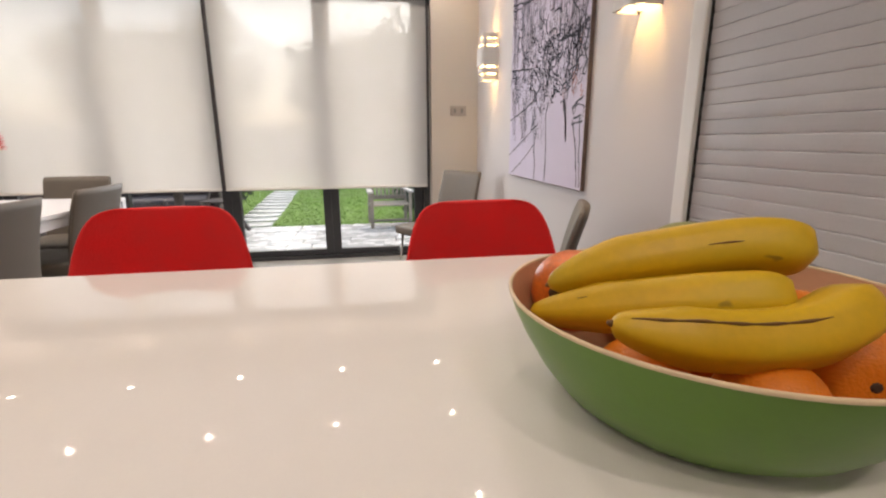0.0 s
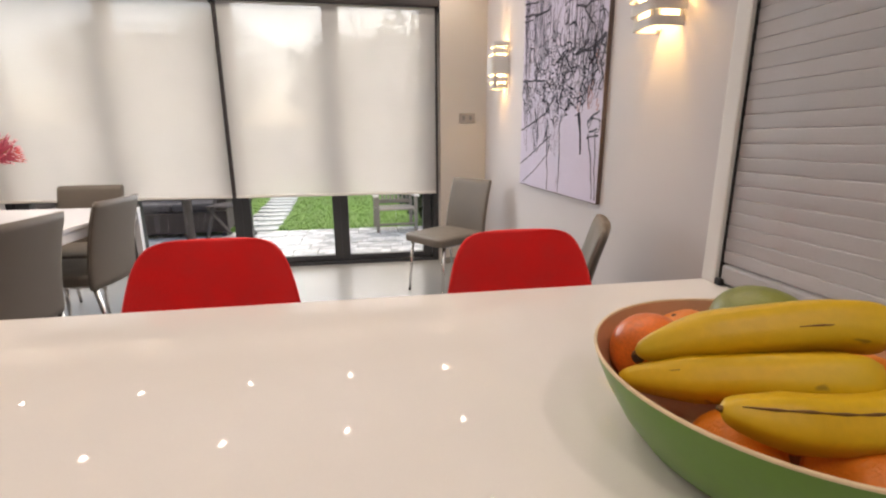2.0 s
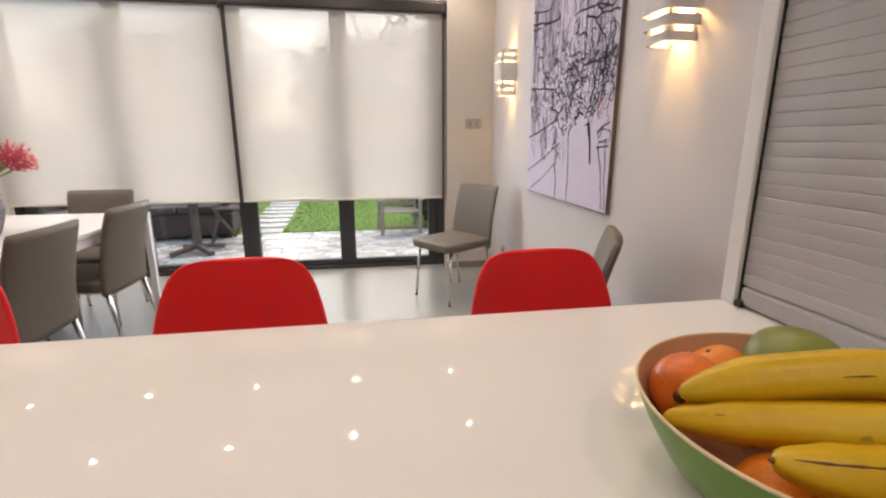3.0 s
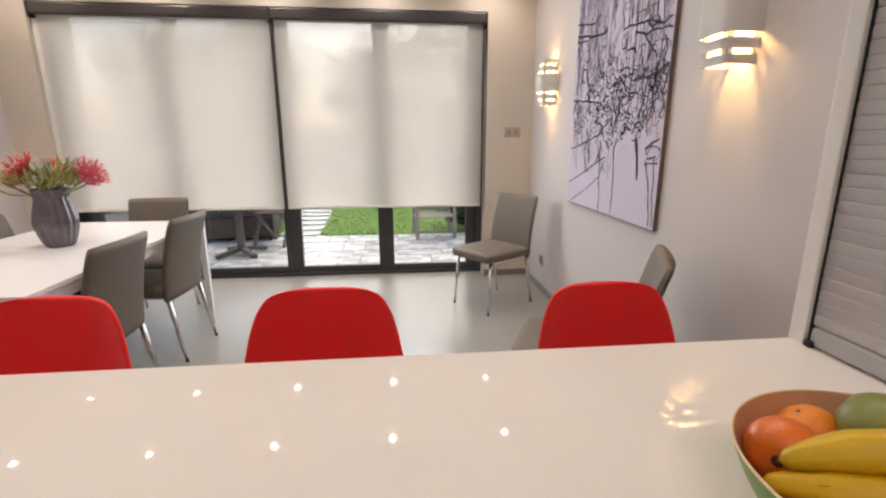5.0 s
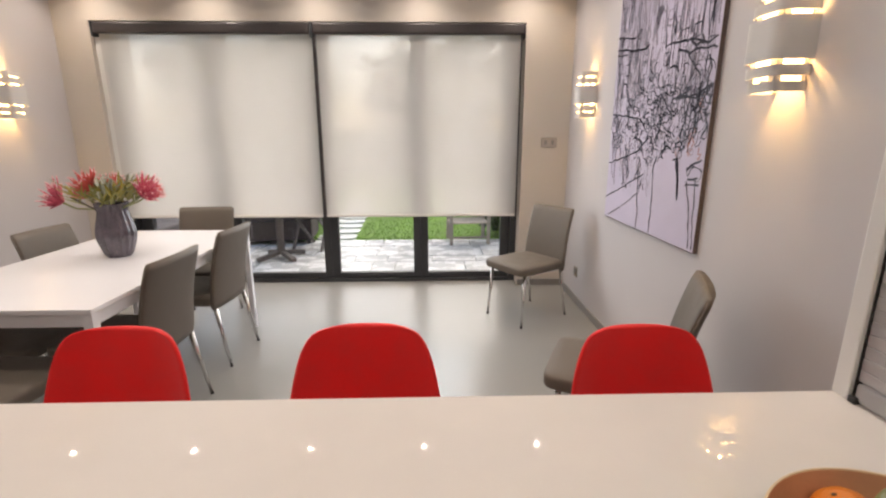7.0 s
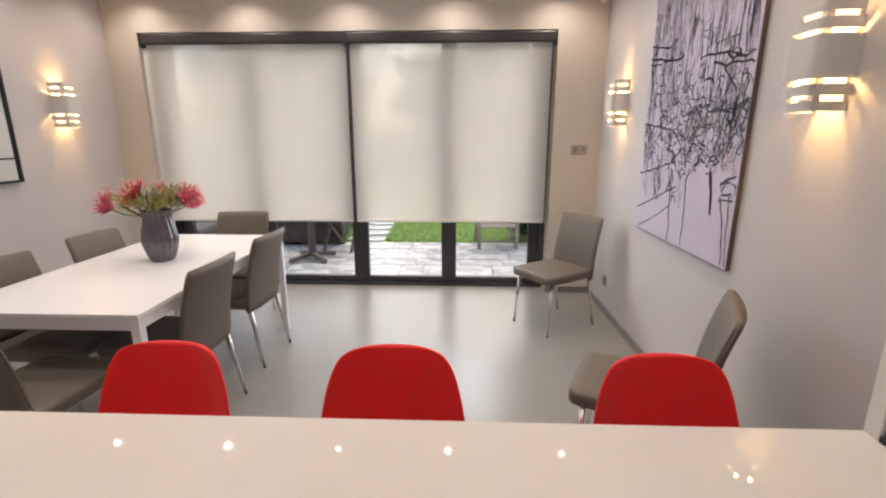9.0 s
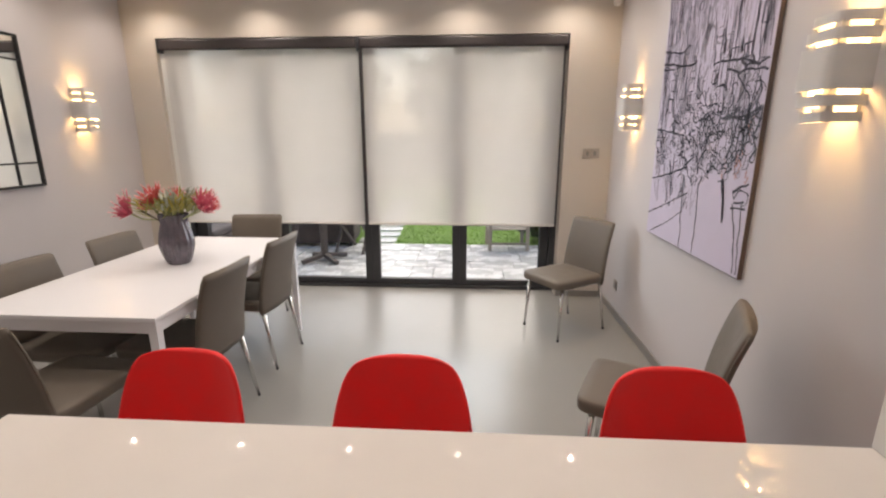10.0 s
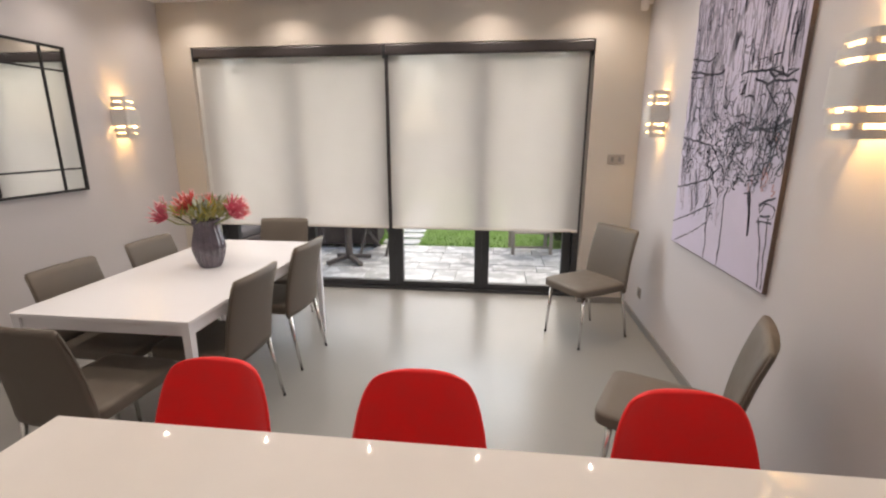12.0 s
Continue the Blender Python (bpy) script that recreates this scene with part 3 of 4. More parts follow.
# ---- red counter stools ----
def stool(m):
    t = thing("counter_stool", m, "red upholstered shell counter stool tucked under the worktop", "stool", "red stools at the worktop")
    prof = [(-0.215, 0.640), (-0.20, 0.655), (-0.15, 0.660), (-0.05, 0.650), (0.05, 0.646), (0.12, 0.655), (0.165, 0.690), (0.185, 0.74), (0.195, 0.80), (0.201, 0.85), (0.206, 0.895), (0.210, 0.935), (0.213, 0.962), (0.215, 0.977), (0.2155, 0.984)]
    half = [0.145, 0.178, 0.196, 0.200, 0.197, 0.192, 0.185, 0.179, 0.173, 0.166, 0.157, 0.145, 0.130, 0.113, 0.084]
    bm = bmesh.new()
    n = 18
    sheets = []
    for thick in (0.0, 0.022):
        rows = []
        for k, ((y, z), h) in enumerate(zip(prof, half)):
            p0, p1 = prof[max(k - 1, 0)], prof[min(k + 1, len(prof) - 1)]
            ty, tz = p1[0] - p0[0], p1[1] - p0[1]
            ln = math.hypot(ty, tz)
            ny, nz = tz / ln, -ty / ln
            wrap = 0.035 + 0.03 * min(1, k / 6) - 0.04 * max(0, (k - 7) / 7)
            row = []
            for i in range(n + 1):
                u = -1 + 2 * i / n
                ed = 1 - abs(u) ** 6 * 0.45
                row.append(bm.verts.new((h * u, y + ny * thick * ed - ny * wrap * abs(u) ** 2.4, z + nz * thick * ed - nz * wrap * abs(u) ** 2.4)))
            rows.append(row)
        sheets.append(rows)
    for rows in sheets:
        for a, b in zip(rows, rows[1:]):
            for i in range(n):
                bm.faces.new((a[i], a[i + 1], b[i + 1], b[i]))
    A, B = sheets
    for k in range(len(prof) - 1):
        for i in (0, n):
            bm.faces.new((A[k][i], A[k + 1][i], B[k + 1][i], B[k][i]))
    for k in (0, len(prof) - 1):
        for i in range(n):
            bm.faces.new((A[k][i], A[k][i + 1], B[k][i + 1], B[k][i]))
    shell = part("shell", bm, M["red"], t, smooth=True)
    bev = shell.modifiers.new("soft", "SUBSURF")
    bev.levels = bev.render_levels = 1
    part("seat_plate", box(-0.12, 0.12, -0.12, 0.10, 0.605, 0.622, 0.004), M["dark_metal"], t)
    for sx in (-1, 1):
        for sy in (-1, 1):
            part("leg", tube([(sx * 0.10, sy * 0.09, 0.612), (sx * 0.20, sy * 0.19, 0.0)], [0.016, 0.011], 10), M["stool_leg"], t, smooth=True)
    for sy in (-1, 1):
        part("footrest_bar", tube([(-0.17, sy * 0.16, 0.19), (0.17, sy * 0.16, 0.19)], 0.007, 8), M["chrome"], t, smooth=True)
    return t


first = stool(pose(-0.780, -3.506, 0, 0, 0, 4))
copy_thing(first, pose(-1.410, -3.482, 0))
copy_thing(first, pose(-1.970, -3.482, 0, 0, 0, -4))


# ---- dining table ----
TX0, TX1, TY0, TY1 = -3.513, -2.600, -2.535, -0.925
tab = thing("dining_table", pose((TX0 + TX1) / 2, (TY0 + TY1) / 2, 0), "white lacquered rectangular dining table with square legs", "table")
hx, hy = (TX1 - TX0) / 2, (TY1 - TY0) / 2
part("tabletop", box(-hx, hx, -hy, hy, 0.728, 0.75, 0.003), M["white_lacquer"], tab)
for s in (-1, 1):
    part("apron", box(-hx + 0.042, hx - 0.042, s * (hy - 0.022) - 0.010, s * (hy - 0.022) + 0.010, 0.672, 0.728, 0.002), M["white_lacquer"], tab)
    part("apron", box(s * (hx - 0.022) - 0.010, s * (hx - 0.022) + 0.010, -hy + 0.042, hy - 0.042, 0.672, 0.728, 0.002), M["white_lacquer"], tab)
    for r in (-1, 1):
        lx, ly = s * (hx - 0.022), r * (hy - 0.022)
        part("leg", loft([[(lx + a * w, ly + b * w, z) for a, b in ((-1, -1), (1, -1), (1, 1), (-1, 1))] for w, z in ((0.0165, 0.0), (0.0195, 0.728))]), M["white_lacquer"], tab)


# ---- dining chairs ----
def dining_chair(m, label):
    """Faces -y, its origin on the floor below the seat's middle."""
    t = thing("dining_chair", m, label, "chair", "taupe dining chairs")
    rings = []
    for z, hw, ht in ((0.408, 0.200, 0.225), (0.412, 0.210, 0.235), (0.420, 0.213, 0.238), (0.452, 0.214, 0.239), (0.463, 0.212, 0.237), (0.470, 0.204, 0.229), (0.474, 0.17, 0.19), (0.476, 0.10, 0.12)):
        rings.append(superring(hw, ht, 0, -0.02, z, 40, 9.0))
    part("seat", loft(rings), M["taupe"], t, smooth=True)
    rings = []
    for k in range(15):
        u = k / 14
        z = 0.385 + 0.48 * u
        y = 0.222 + 0.015 * u + 0.075 * u * u
        hw = 0.205 - 0.008 * u + (0.006 if 0 < k < 14 else 0.001)
        ht = 0.020 if 0 < k < 14 else 0.0155
        rings.append(superring(hw, ht, 0, y, z, 36, 5.0, curve=-0.016))
    part("backrest", loft(rings), M["taupe"], t, smooth=True)
    for s in (-1, 1):
        part("piping", tube([(s * 0.207, 0.205 + 0.015 * u + 0.075 * u * u, 0.385 + 0.48 * u) for u in (0.02, 0.25, 0.5, 0.75, 0.98)], 0.0035, 6), M["taupe"], t, smooth=True)
        fl_ = part("leg", tube([(s * 0.178, -0.190, 0.405), (s * 0.192, -0.220, 0.0)], [0.0135, 0.0085], 10), M["chrome"], t, "slim chrome leg", smooth=True)
        part("foot_cap", lathe([(0.0092, 0.0), (0.0096, 0.002), (0.0096, 0.012), (0.0090, 0.014)], 10), M["black"], fl_).location = (s * 0.192, -0.220, 0)
        bl_ = part("leg", tube([(s * 0.178, 0.205, 0.405), (s * 0.192, 0.275, 0.0)], [0.0145, 0.0085], 10), M["chrome"], t, "slim chrome leg", smooth=True)
        part("foot_cap", lathe([(0.0092, 0.0), (0.0096, 0.002), (0.0096, 0.012), (0.0090, 0.014)], 10), M["black"], bl_).location = (s * 0.192, 0.275, 0)
        part("seat_frame_rail", box(s * 0.178 - 0.008, s * 0.178 + 0.008, -0.18, 0.21, 0.392, 0.4085, 0.003), M["chrome"], t)
    return t


first = dining_chair(pose(-2.791, -2.083, 0, 0, 0, -93), "taupe leatherette dining chair with chrome legs at the white table")
copy_thing(first, pose(-2.790, -1.379, 0, 0, 0, -94))
copy_thing(first, pose(-3.353, -2.117, 0, 0, 0, 88.5))
copy_thing(first, pose(-3.358, -1.454, 0, 0, 0, 88))
copy_thing(first, pose(-3.021, -2.613, 0, 0, 0, 176))
copy_thing(first, pose(-3.045, -0.845, 0, 0, 0, 5))
cc = copy_thing(first, pose(-0.511, -0.774, 0, 0, 0, -56))
cc["label"] = "taupe leatherette dining chair standing alone in the corner"
cc = copy_thing(first, pose(-0.495, -2.505, 0, 0, 0, -115))
cc["label"] = "taupe leatherette dining chair with its back to the wall"


# ---- vase of flowers ----
vase = thing("vase", pose(-3.05, -1.665, 0.75) @ Matrix.Diagonal((1.03, 1.03, 1.06, 1)), "plum-grey ribbed glass vase on the dining table", "vase")


def ribbed(r, z, depth, n=96):
    return [(r * (1 + depth * math.cos(16 * 2 * math.pi * i / n)) * math.cos(2 * math.pi * i / n), r * (1 + depth * math.cos(16 * 2 * math.pi * i / n)) * math.sin(2 * math.pi * i / n), z) for i in range(n)]


prof = [(0.058, 0.0), (0.062, 0.006), (0.078, 0.05), (0.091, 0.10), (0.093, 0.13), (0.086, 0.175), (0.076, 0.215), (0.071, 0.24), (0.073, 0.262), (0.079, 0.285), (0.073, 0.285), (0.065, 0.24), (0.070, 0.20), (0.085, 0.13), (0.05, 0.03), (0.004, 0.02)]
smoothed = []
for k in range(len(prof) - 1):
    p0, p1, p2, p3 = prof[max(k - 1, 0)], prof[k], prof[k + 1], prof[min(k + 2, len(prof) - 1)]
    for f in (0, 0.25, 0.5, 0.75):
        smoothed.append(tuple(0.5 * (2 * p1[c] + (p2[c] - p0[c]) * f + (2 * p0[c] - 5 * p1[c] + 4 * p2[c] - p3[c]) * f * f + (3 * p1[c] - p0[c] - 3 * p2[c] + p3[c]) * f ** 3) for c in (0, 1)))
part("vase_body", loft([ribbed(max(r, 0.004), z, 0.045 if 0.01 < z else 0.0) for r, z in smoothed]), M["vase"], vase, smooth=True)

rng = random.Random(5)
bunch = thing("flower_bunch", pose(-3.05, -1.665, 0.78) @ Matrix.Diagonal((1.1, 1.1, 1.08, 1)), "pink and red protea flowers with olive leaves in a vase", "flowers")


def blade(bm, p, d, length, width, sag=0.0):
    d = d.normalized()
    side = d.cross(Vector((0, 0, 1)))
    if side.length < 0.05:
        side = Vector((1, 0, 0))
    side.normalize()
    nrm = side.cross(d)
    rows = []
    for k, wv in ((0, 0.35), (0.35, 1.0), (0.7, 0.8), (1.0, 0.06)):
        c = p + d * length * k + Vector((0, 0, -sag * length * k * k))
        rows.append([c - side * width * wv, c + nrm * width * 0.5 * wv, c + side * width * wv, c - nrm * width * 0.3 * wv])
    loft(rows, bm)


def curl(bm, p, d, length, width, rise):
    """A thin petal that leaves along d and curls upward."""
    d = d.normalized()
    pts = [p + d * length * k + Vector((0, 0, rise * length * k * k)) for k in (0, 0.35, 0.7, 1.0)]
    tube(pts, [width, width * 0.9, width * 0.75, width * 0.45], 5, bm)
    return pts[-1]


heads = ((-0.215, -0.05, 0.315, "petal", 1.05), (-0.165, 0.06, 0.335, "petal", 0.9), (-0.065, -0.05, 0.385, "petal_red", 1.0), (-0.015, 0.06, 0.375, "petal_red", 0.85), (0.190, -0.04, 0.350, "petal", 1.1), (0.165, 0.08, 0.345, "petal_red", 0.85))
for hx_, hy_, hz_, kind_, size_ in heads:
    c = Vector((hx_ * 1.06, hy_, hz_ - 0.042))
    axis = Vector((hx_ * 1.7, hy_ * 1.2, 0.16)).normalized()
    part("stem", tube([(hx_ * 0.10, hy_ * 0.10, 0.0), (hx_ * 0.25, hy_ * 0.25, 0.22), (hx_ * 0.7, hy_ * 0.7, hz_ - 0.085), tuple(c - axis * 0.02)], 0.005, 6), M["stem"], bunch, smooth=True)
    fl, tips = bmesh.new(), bmesh.new()
    q = axis.to_track_quat("Z", "Y")
    for k in range(46):
        a, sp = 2.39996 * k, 0.15 + 1.9 * math.sqrt(k / 46)
        d = q @ Vector((math.cos(a) * sp, math.sin(a) * sp, 1.0))
        end = curl(fl, c - axis * 0.02, d, size_ * rng.uniform(0.062, 0.090), 0.0046, rng.uniform(0.1, 0.5))
        tube([end - d.normalized() * 0.004, end + d.normalized() * 0.008], [0.0036, 0.002], 5, tips)
    for k in range(16):
        a = 6.283 * k / 16
        blade(fl, c - axis * 0.03, q @ Vector((math.cos(a) * 0.9, math.sin(a) * 0.9, 0.8)), size_ * 0.055, 0.008)
    head = part("flower_head", fl, M[kind_], bunch, "spiky pink-red protea head", smooth=True)
    part("petal_tip", tips, M["petal_tip"], head, "pale pink petal tips", smooth=True)["kind"] = "stuff"
for name_, mat_, count, x0, x1, z0, label_ in (("foliage", "leaf", 170, -0.18, 0.20, 0.250, "narrow olive leaves"), ("foliage", "leaf_yellow", 120, -0.14, 0.19, 0.265, "yellow-green leaves"), ("seed_sprig", "sprig", 60, -0.03, 0.12, 0.295, "pale grey-green sprigs")):
    lf = bmesh.new()
    for k in range(count):
        px_ = rng.uniform(x0, x1)
        py_ = rng.gauss(0, 0.055)
        p = Vector((px_ * 0.8, py_, z0 + abs(px_) * 0.22 + rng.uniform(-0.015, 0.055)))
        d = Vector((px_ * 5 + rng.gauss(0, 0.35), rng.gauss(0, 0.5), rng.uniform(0.25, 1.1)))
        blade(lf, p, d, rng.uniform(0.05, 0.095), rng.uniform(0.004, 0.008), 0.10)
    part(name_, lf, M[mat_], bunch, label_)["kind"] = "stuff"
part("bent_stem", tube([(-0.02, -0.02, 0.10), (-0.055, -0.04, 0.225), (-0.10, -0.06, 0.262), (-0.15, -0.06, 0.29)], [0.004, 0.0045, 0.005, 0.005], 6), M["bark"], bunch, "dark bent stem", smooth=True)


# ---- canvas picture ----
PY0, PY1, PZ0, PZ1, PD = -1.060, -2.185, 0.868, 2.52, 0.022
pic = thing("canvas_picture", pose(XR, (PY0 + PY1) / 2, PZ0), "large lilac canvas with a black ink street sketch", "painting")
pw, ph = (PY0 - PY1) / 2, PZ1 - PZ0
part("canvas", box(-PD, -0.001, -pw, pw, 0, ph, 0.002), M["canvas"], pic)
part("canvas_side", box(-PD + 0.001, -0.001, -pw - 0.003, -pw, 0, ph), M["canvas_edge"], pic, "brown painted canvas edge")
part("canvas_side", box(-PD + 0.001, -0.001, -pw, pw, -0.003, 0), M["canvas_edge"], pic, "brown painted canvas edge")
prng = random.Random(11)


def stroke(bm, pts, width, lift):
    """A raised brush stroke through points in the canvas's own unit square (u to the viewer's right, v up)."""
    width *= 0.98
    P = [Vector((-PD - lift, pw - 2 * pw * u, ph * v)) for u, v in pts]
    left, right = [], []
    for i, p in enumerate(P):
        d = P[min(i + 1, len(P) - 1)] - P[max(i - 1, 0)]
        d = d.normalized() if d.length else Vector((0, 0, 1))
        nn = Vector((0, -d.z, d.y)) * width * 0.5 * prng.uniform(0.6, 1.3)
        left.append(bm.verts.new(p + nn))
        right.append(bm.verts.new(p - nn))
    for i in range(len(P) - 1):
        bm.faces.new((left[i], left[i + 1], right[i + 1], right[i]))


def wobble(a, b, n=6, amp=0.008):
    return [(a[0] + (b[0] - a[0]) * i / n + prng.gauss(0, amp * 1.5), a[1] + (b[1] - a[1]) * i / n + prng.gauss(0, amp)) for i in range(n + 1)]


def clamp(pts):
    return [(min(max(u, 0.004), 0.996), min(max(v, 0.003), 0.997)) for u, v in pts]


ink, wash, och = bmesh.new(), bmesh.new(), bmesh.new()
# kerbs, road edges and pavement lines of the street
kerbs = (((0.01, 0.222), (0.14, 0.238), (0.38, 0.274), (0.49, 0.319)), ((0.0, 0.082), (0.18, 0.123), (0.38, 0.172), (0.48, 0.200)), ((0.06, 0.010), (0.28, 0.074), (0.44, 0.127), (0.46, 0.159)),
         ((0.44, 0.081), (0.42, 0.196), (0.42, 0.255)), ((0.45, 0.005), (0.45, 0.077)), ((0.60, 0.004), (0.60, 0.114), (0.58, 0.235), (0.61, 0.264)), ((0.962, 0.010), (0.935, 0.120), (0.89, 0.200)), ((0.985, 0.007), (0.97, 0.111), (0.955, 0.206)))
# balconies, awnings and the street lamp
fronts = (((0.0, 0.706), (0.22, 0.677), (0.31, 0.693)), ((0.0, 0.661), (0.34, 0.621), (0.41, 0.632)), ((0.0, 0.640), (0.15, 0.627)), ((0.57, 0.607), (0.68, 0.604), (0.80, 0.597), (0.93, 0.572), (0.99, 0.583)),
          ((0.70, 0.581), (0.80, 0.561), (0.85, 0.565), (0.99, 0.555)), ((0.79, 0.560), (0.83, 0.531), (0.88, 0.505), (0.90, 0.475)), ((0.64, 0.539), (0.71, 0.533), (0.72, 0.517)), ((0.80, 0.60), (0.84, 0.575), (0.90, 0.58), (0.88, 0.60)))
# middle distance: arch, awning, parasols
middle = (((0.72, 0.436), (0.78, 0.442), (0.90, 0.433), (0.99, 0.458)), ((0.53, 0.380), (0.54, 0.442), (0.58, 0.462), (0.64, 0.430), (0.71, 0.379)), ((0.0, 0.417), (0.19, 0.403), (0.37, 0.391), (0.44, 0.362)),
          ((0.66, 0.285), (0.70, 0.30), (0.74, 0.288)), ((0.76, 0.300), (0.80, 0.312), (0.84, 0.295)), ((0.90, 0.202), (0.97, 0.213)), ((0.88, 0.229), (0.94, 0.251), (0.985, 0.263)), ((0.88, 0.188), (0.985, 0.194)))


def drawn(pts, amp):
    """A hand-drawn line through points, slightly unsteady."""
    run = []
    for p, q in zip(pts, pts[1:]):
        n = max(2, int(math.hypot(q[0] - p[0], (q[1] - p[1]) * 1.5) / 0.03))
        run += [(p[0] + (q[0] - p[0]) * i / n + prng.gauss(0, amp), p[1] + (q[1] - p[1]) * i / n + prng.gauss(0, amp * 0.7)) for i in range(n)]
    return clamp(run + [pts[-1]])


for group_, low, high in ((kerbs, 0.007, 0.011), (fronts, 0.008, 0.014), (middle, 0.009, 0.015)):
    for pts in group_:
        stroke(ink, drawn(pts, 0.003), prng.uniform(low, high), 0.0012)
for du in (0.0, 0.012):
    stroke(ink, drawn(((0.785 + du, 0.262), (0.82, 0.199), (0.83, 0.138 + du)), 0.003), 0.016, 0.0018)
stroke(ink, drawn(((0.72, 0.445), (0.90, 0.441), (0.99, 0.465)), 0.004), 0.014, 0.0018)
# house fronts: uprights, window marks, balcony ties
for k in range(210):
    u = prng.choice((prng.uniform(0.02, 0.42), prng.uniform(0.55, 0.98), prng.uniform(0.02, 0.98)))
    v0 = prng.uniform(0.40, 0.9)
    stroke(ink if prng.random() < 0.4 else wash, clamp(wobble((u, v0), (u + prng.gauss(0, 0.012), v0 + prng.uniform(0.08, 0.35)), 7, 0.0028)), prng.uniform(0.003, 0.008), 0.0008)
for row in range(9):
    for col in range(9):
        u, v = 0.05 + col * 0.112 + prng.gauss(0, 0.012), 0.44 + row * 0.062 + prng.gauss(0, 0.008)
        if abs(u - 0.5) < 0.07 or prng.random() < 0.55:
            continue
        w2, h2 = prng.uniform(0.014, 0.028), prng.uniform(0.012, 0.024)
        stroke(ink, clamp([(u - w2, v - h2), (u - w2, v + h2), (u + w2, v + h2), (u + w2, v - h2), (u - w2 * 0.6, v - h2 * 1.1)]), prng.uniform(0.004, 0.009), 0.0014)
# crowd and trees in the middle distance: tangled loops
for k in range(230):
    u, v = min(max(prng.gauss(0.46, 0.27), 0.03), 0.96), prng.gauss(0.375, 0.075)
    if v < 0.27 and 0.58 < u < 0.86:
        continue
    pts, ang = [(u, v)], prng.uniform(0, 6.28)
    for i in range(prng.randint(4, 9)):
        ang += prng.gauss(0, 0.9)
        pts.append((pts[-1][0] + math.cos(ang) * 0.018, pts[-1][1] + math.sin(ang) * 0.014))
    stroke(ink, clamp(pts), prng.uniform(0.003, 0.008), 0.0016)
for k in range(42):
    u, v, turn_ = prng.uniform(0.50, 0.90), prng.uniform(0.27, 0.34), prng.uniform(0, 6.28)
    pts = []
    for i in range(6):
        turn_ += prng.uniform(0.3, 1.1)
        pts.append((u + math.cos(turn_) * 0.016, v + math.sin(turn_) * 0.012))
    stroke(ink if k % 3 else wash, clamp(pts), prng.uniform(0.004, 0.008), 0.0016)
# bare tree
for k in range(13):
    u = prng.uniform(0.82, 0.97)
    stroke(ink, clamp(wobble((u, prng.uniform(0.30, 0.40)), (u + prng.gauss(0.0, 0.03), prng.uniform(0.42, 0.56)), 7, 0.009)), prng.uniform(0.005, 0.013), 0.0018)
for k in range(34):
    u = prng.uniform(0.66, 0.97)
    stroke(ink, clamp(wobble((u, prng.uniform(0.77, 0.80)), (u + prng.gauss(0, 0.02), prng.uniform(0.84, 0.90)), 5, 0.006)), prng.uniform(0.003, 0.007), 0.0016)
for k in range(70):
    u, v = prng.uniform(0.02, 0.55), prng.uniform(0.10, 0.36)
    stroke(ink if k % 2 else wash, clamp(wobble((u, v), (u + prng.gauss(0, 0.02), v + prng.uniform(0.03, 0.08)), 5, 0.005)), prng.uniform(0.003, 0.007), 0.0013)
for k in range(9):
    u, v = prng.uniform(0.80, 0.98), prng.uniform(0.20, 0.42)
    stroke(och, clamp(wobble((u, v), (u + prng.gauss(0, 0.02), v + prng.uniform(0.03, 0.09)), 5, 0.006)), prng.uniform(0.004, 0.010), 0.0011)
for k in range(120):
    u = prng.uniform(0.02, 0.98)
    v = prng.uniform(0.42, 0.9)
    stroke(wash, clamp(wobble((u, v), (u + prng.gauss(0, 0.02), v + prng.uniform(0.03, 0.12)), 4, 0.006)), prng.uniform(0.010, 0.028), 0.0004)
part("ink_drawing", ink, M["ink"], pic, "black ink brush strokes")["kind"] = "stuff"
part("grey_wash", wash, M["ink_grey"], pic, "grey wash strokes")["kind"] = "stuff"
part("red_wash", och, M["ochre"], pic, "faded red strokes")["kind"] = "stuff"

# ---- mirror ----
MY0, MY1, MZ0, MZ1 = -2.10, -1.075, 1.165, 2.185
mir = thing("wall_mirror", pose(XL, (MY0 + MY1) / 2, MZ0), "square wall mirror in a thin black gridded frame", "mirror")
mw, mh = (MY1 - MY0) / 2, MZ1 - MZ0
part("mirror_glass", box(0.010, 0.016, -mw + 0.01, mw - 0.01, 0.01, mh - 0.01), M["mirror"], mir)
part("backing", box(0.001, 0.009, -mw + 0.012, mw - 0.012, 0.012, mh - 0.012), M["dark_metal"], mir)
for s in (-1, 1):
    part("frame_bar", box(0.001, 0.03, s * mw - 0.008, s * mw + 0.008, -0.008, mh + 0.008, 0.002), M["black"], mir)
    part("glazing_bar", box(0.017, 0.026, s * (mw - 0.18) - 0.006, s * (mw - 0.18) + 0.006, 0.010, mh - 0.010, 0.002), M["black"], mir)
for z in (0.0, mh):
    part("frame_bar", box(0.001, 0.03, -mw + 0.008, mw - 0.008, z - 0.008, z + 0.008, 0.002), M["black"], mir)
for z in (0.16, mh - 0.16):
    part("glazing_bar", box(0.0175, 0.0265, -mw + 0.010, mw - 0.010, z - 0.006, z + 0.006, 0.002), M["black"], mir)

# ---- switch, socket, sensor ----
sw = thing("light_switch", pose(-0.180, 0, 1.362), "brushed steel double light switch plate", "switch")
part("plate", box(-0.073, 0.073, -0.008, -0.001, -0.043, 0.043, 0.003), M["switch"], sw)
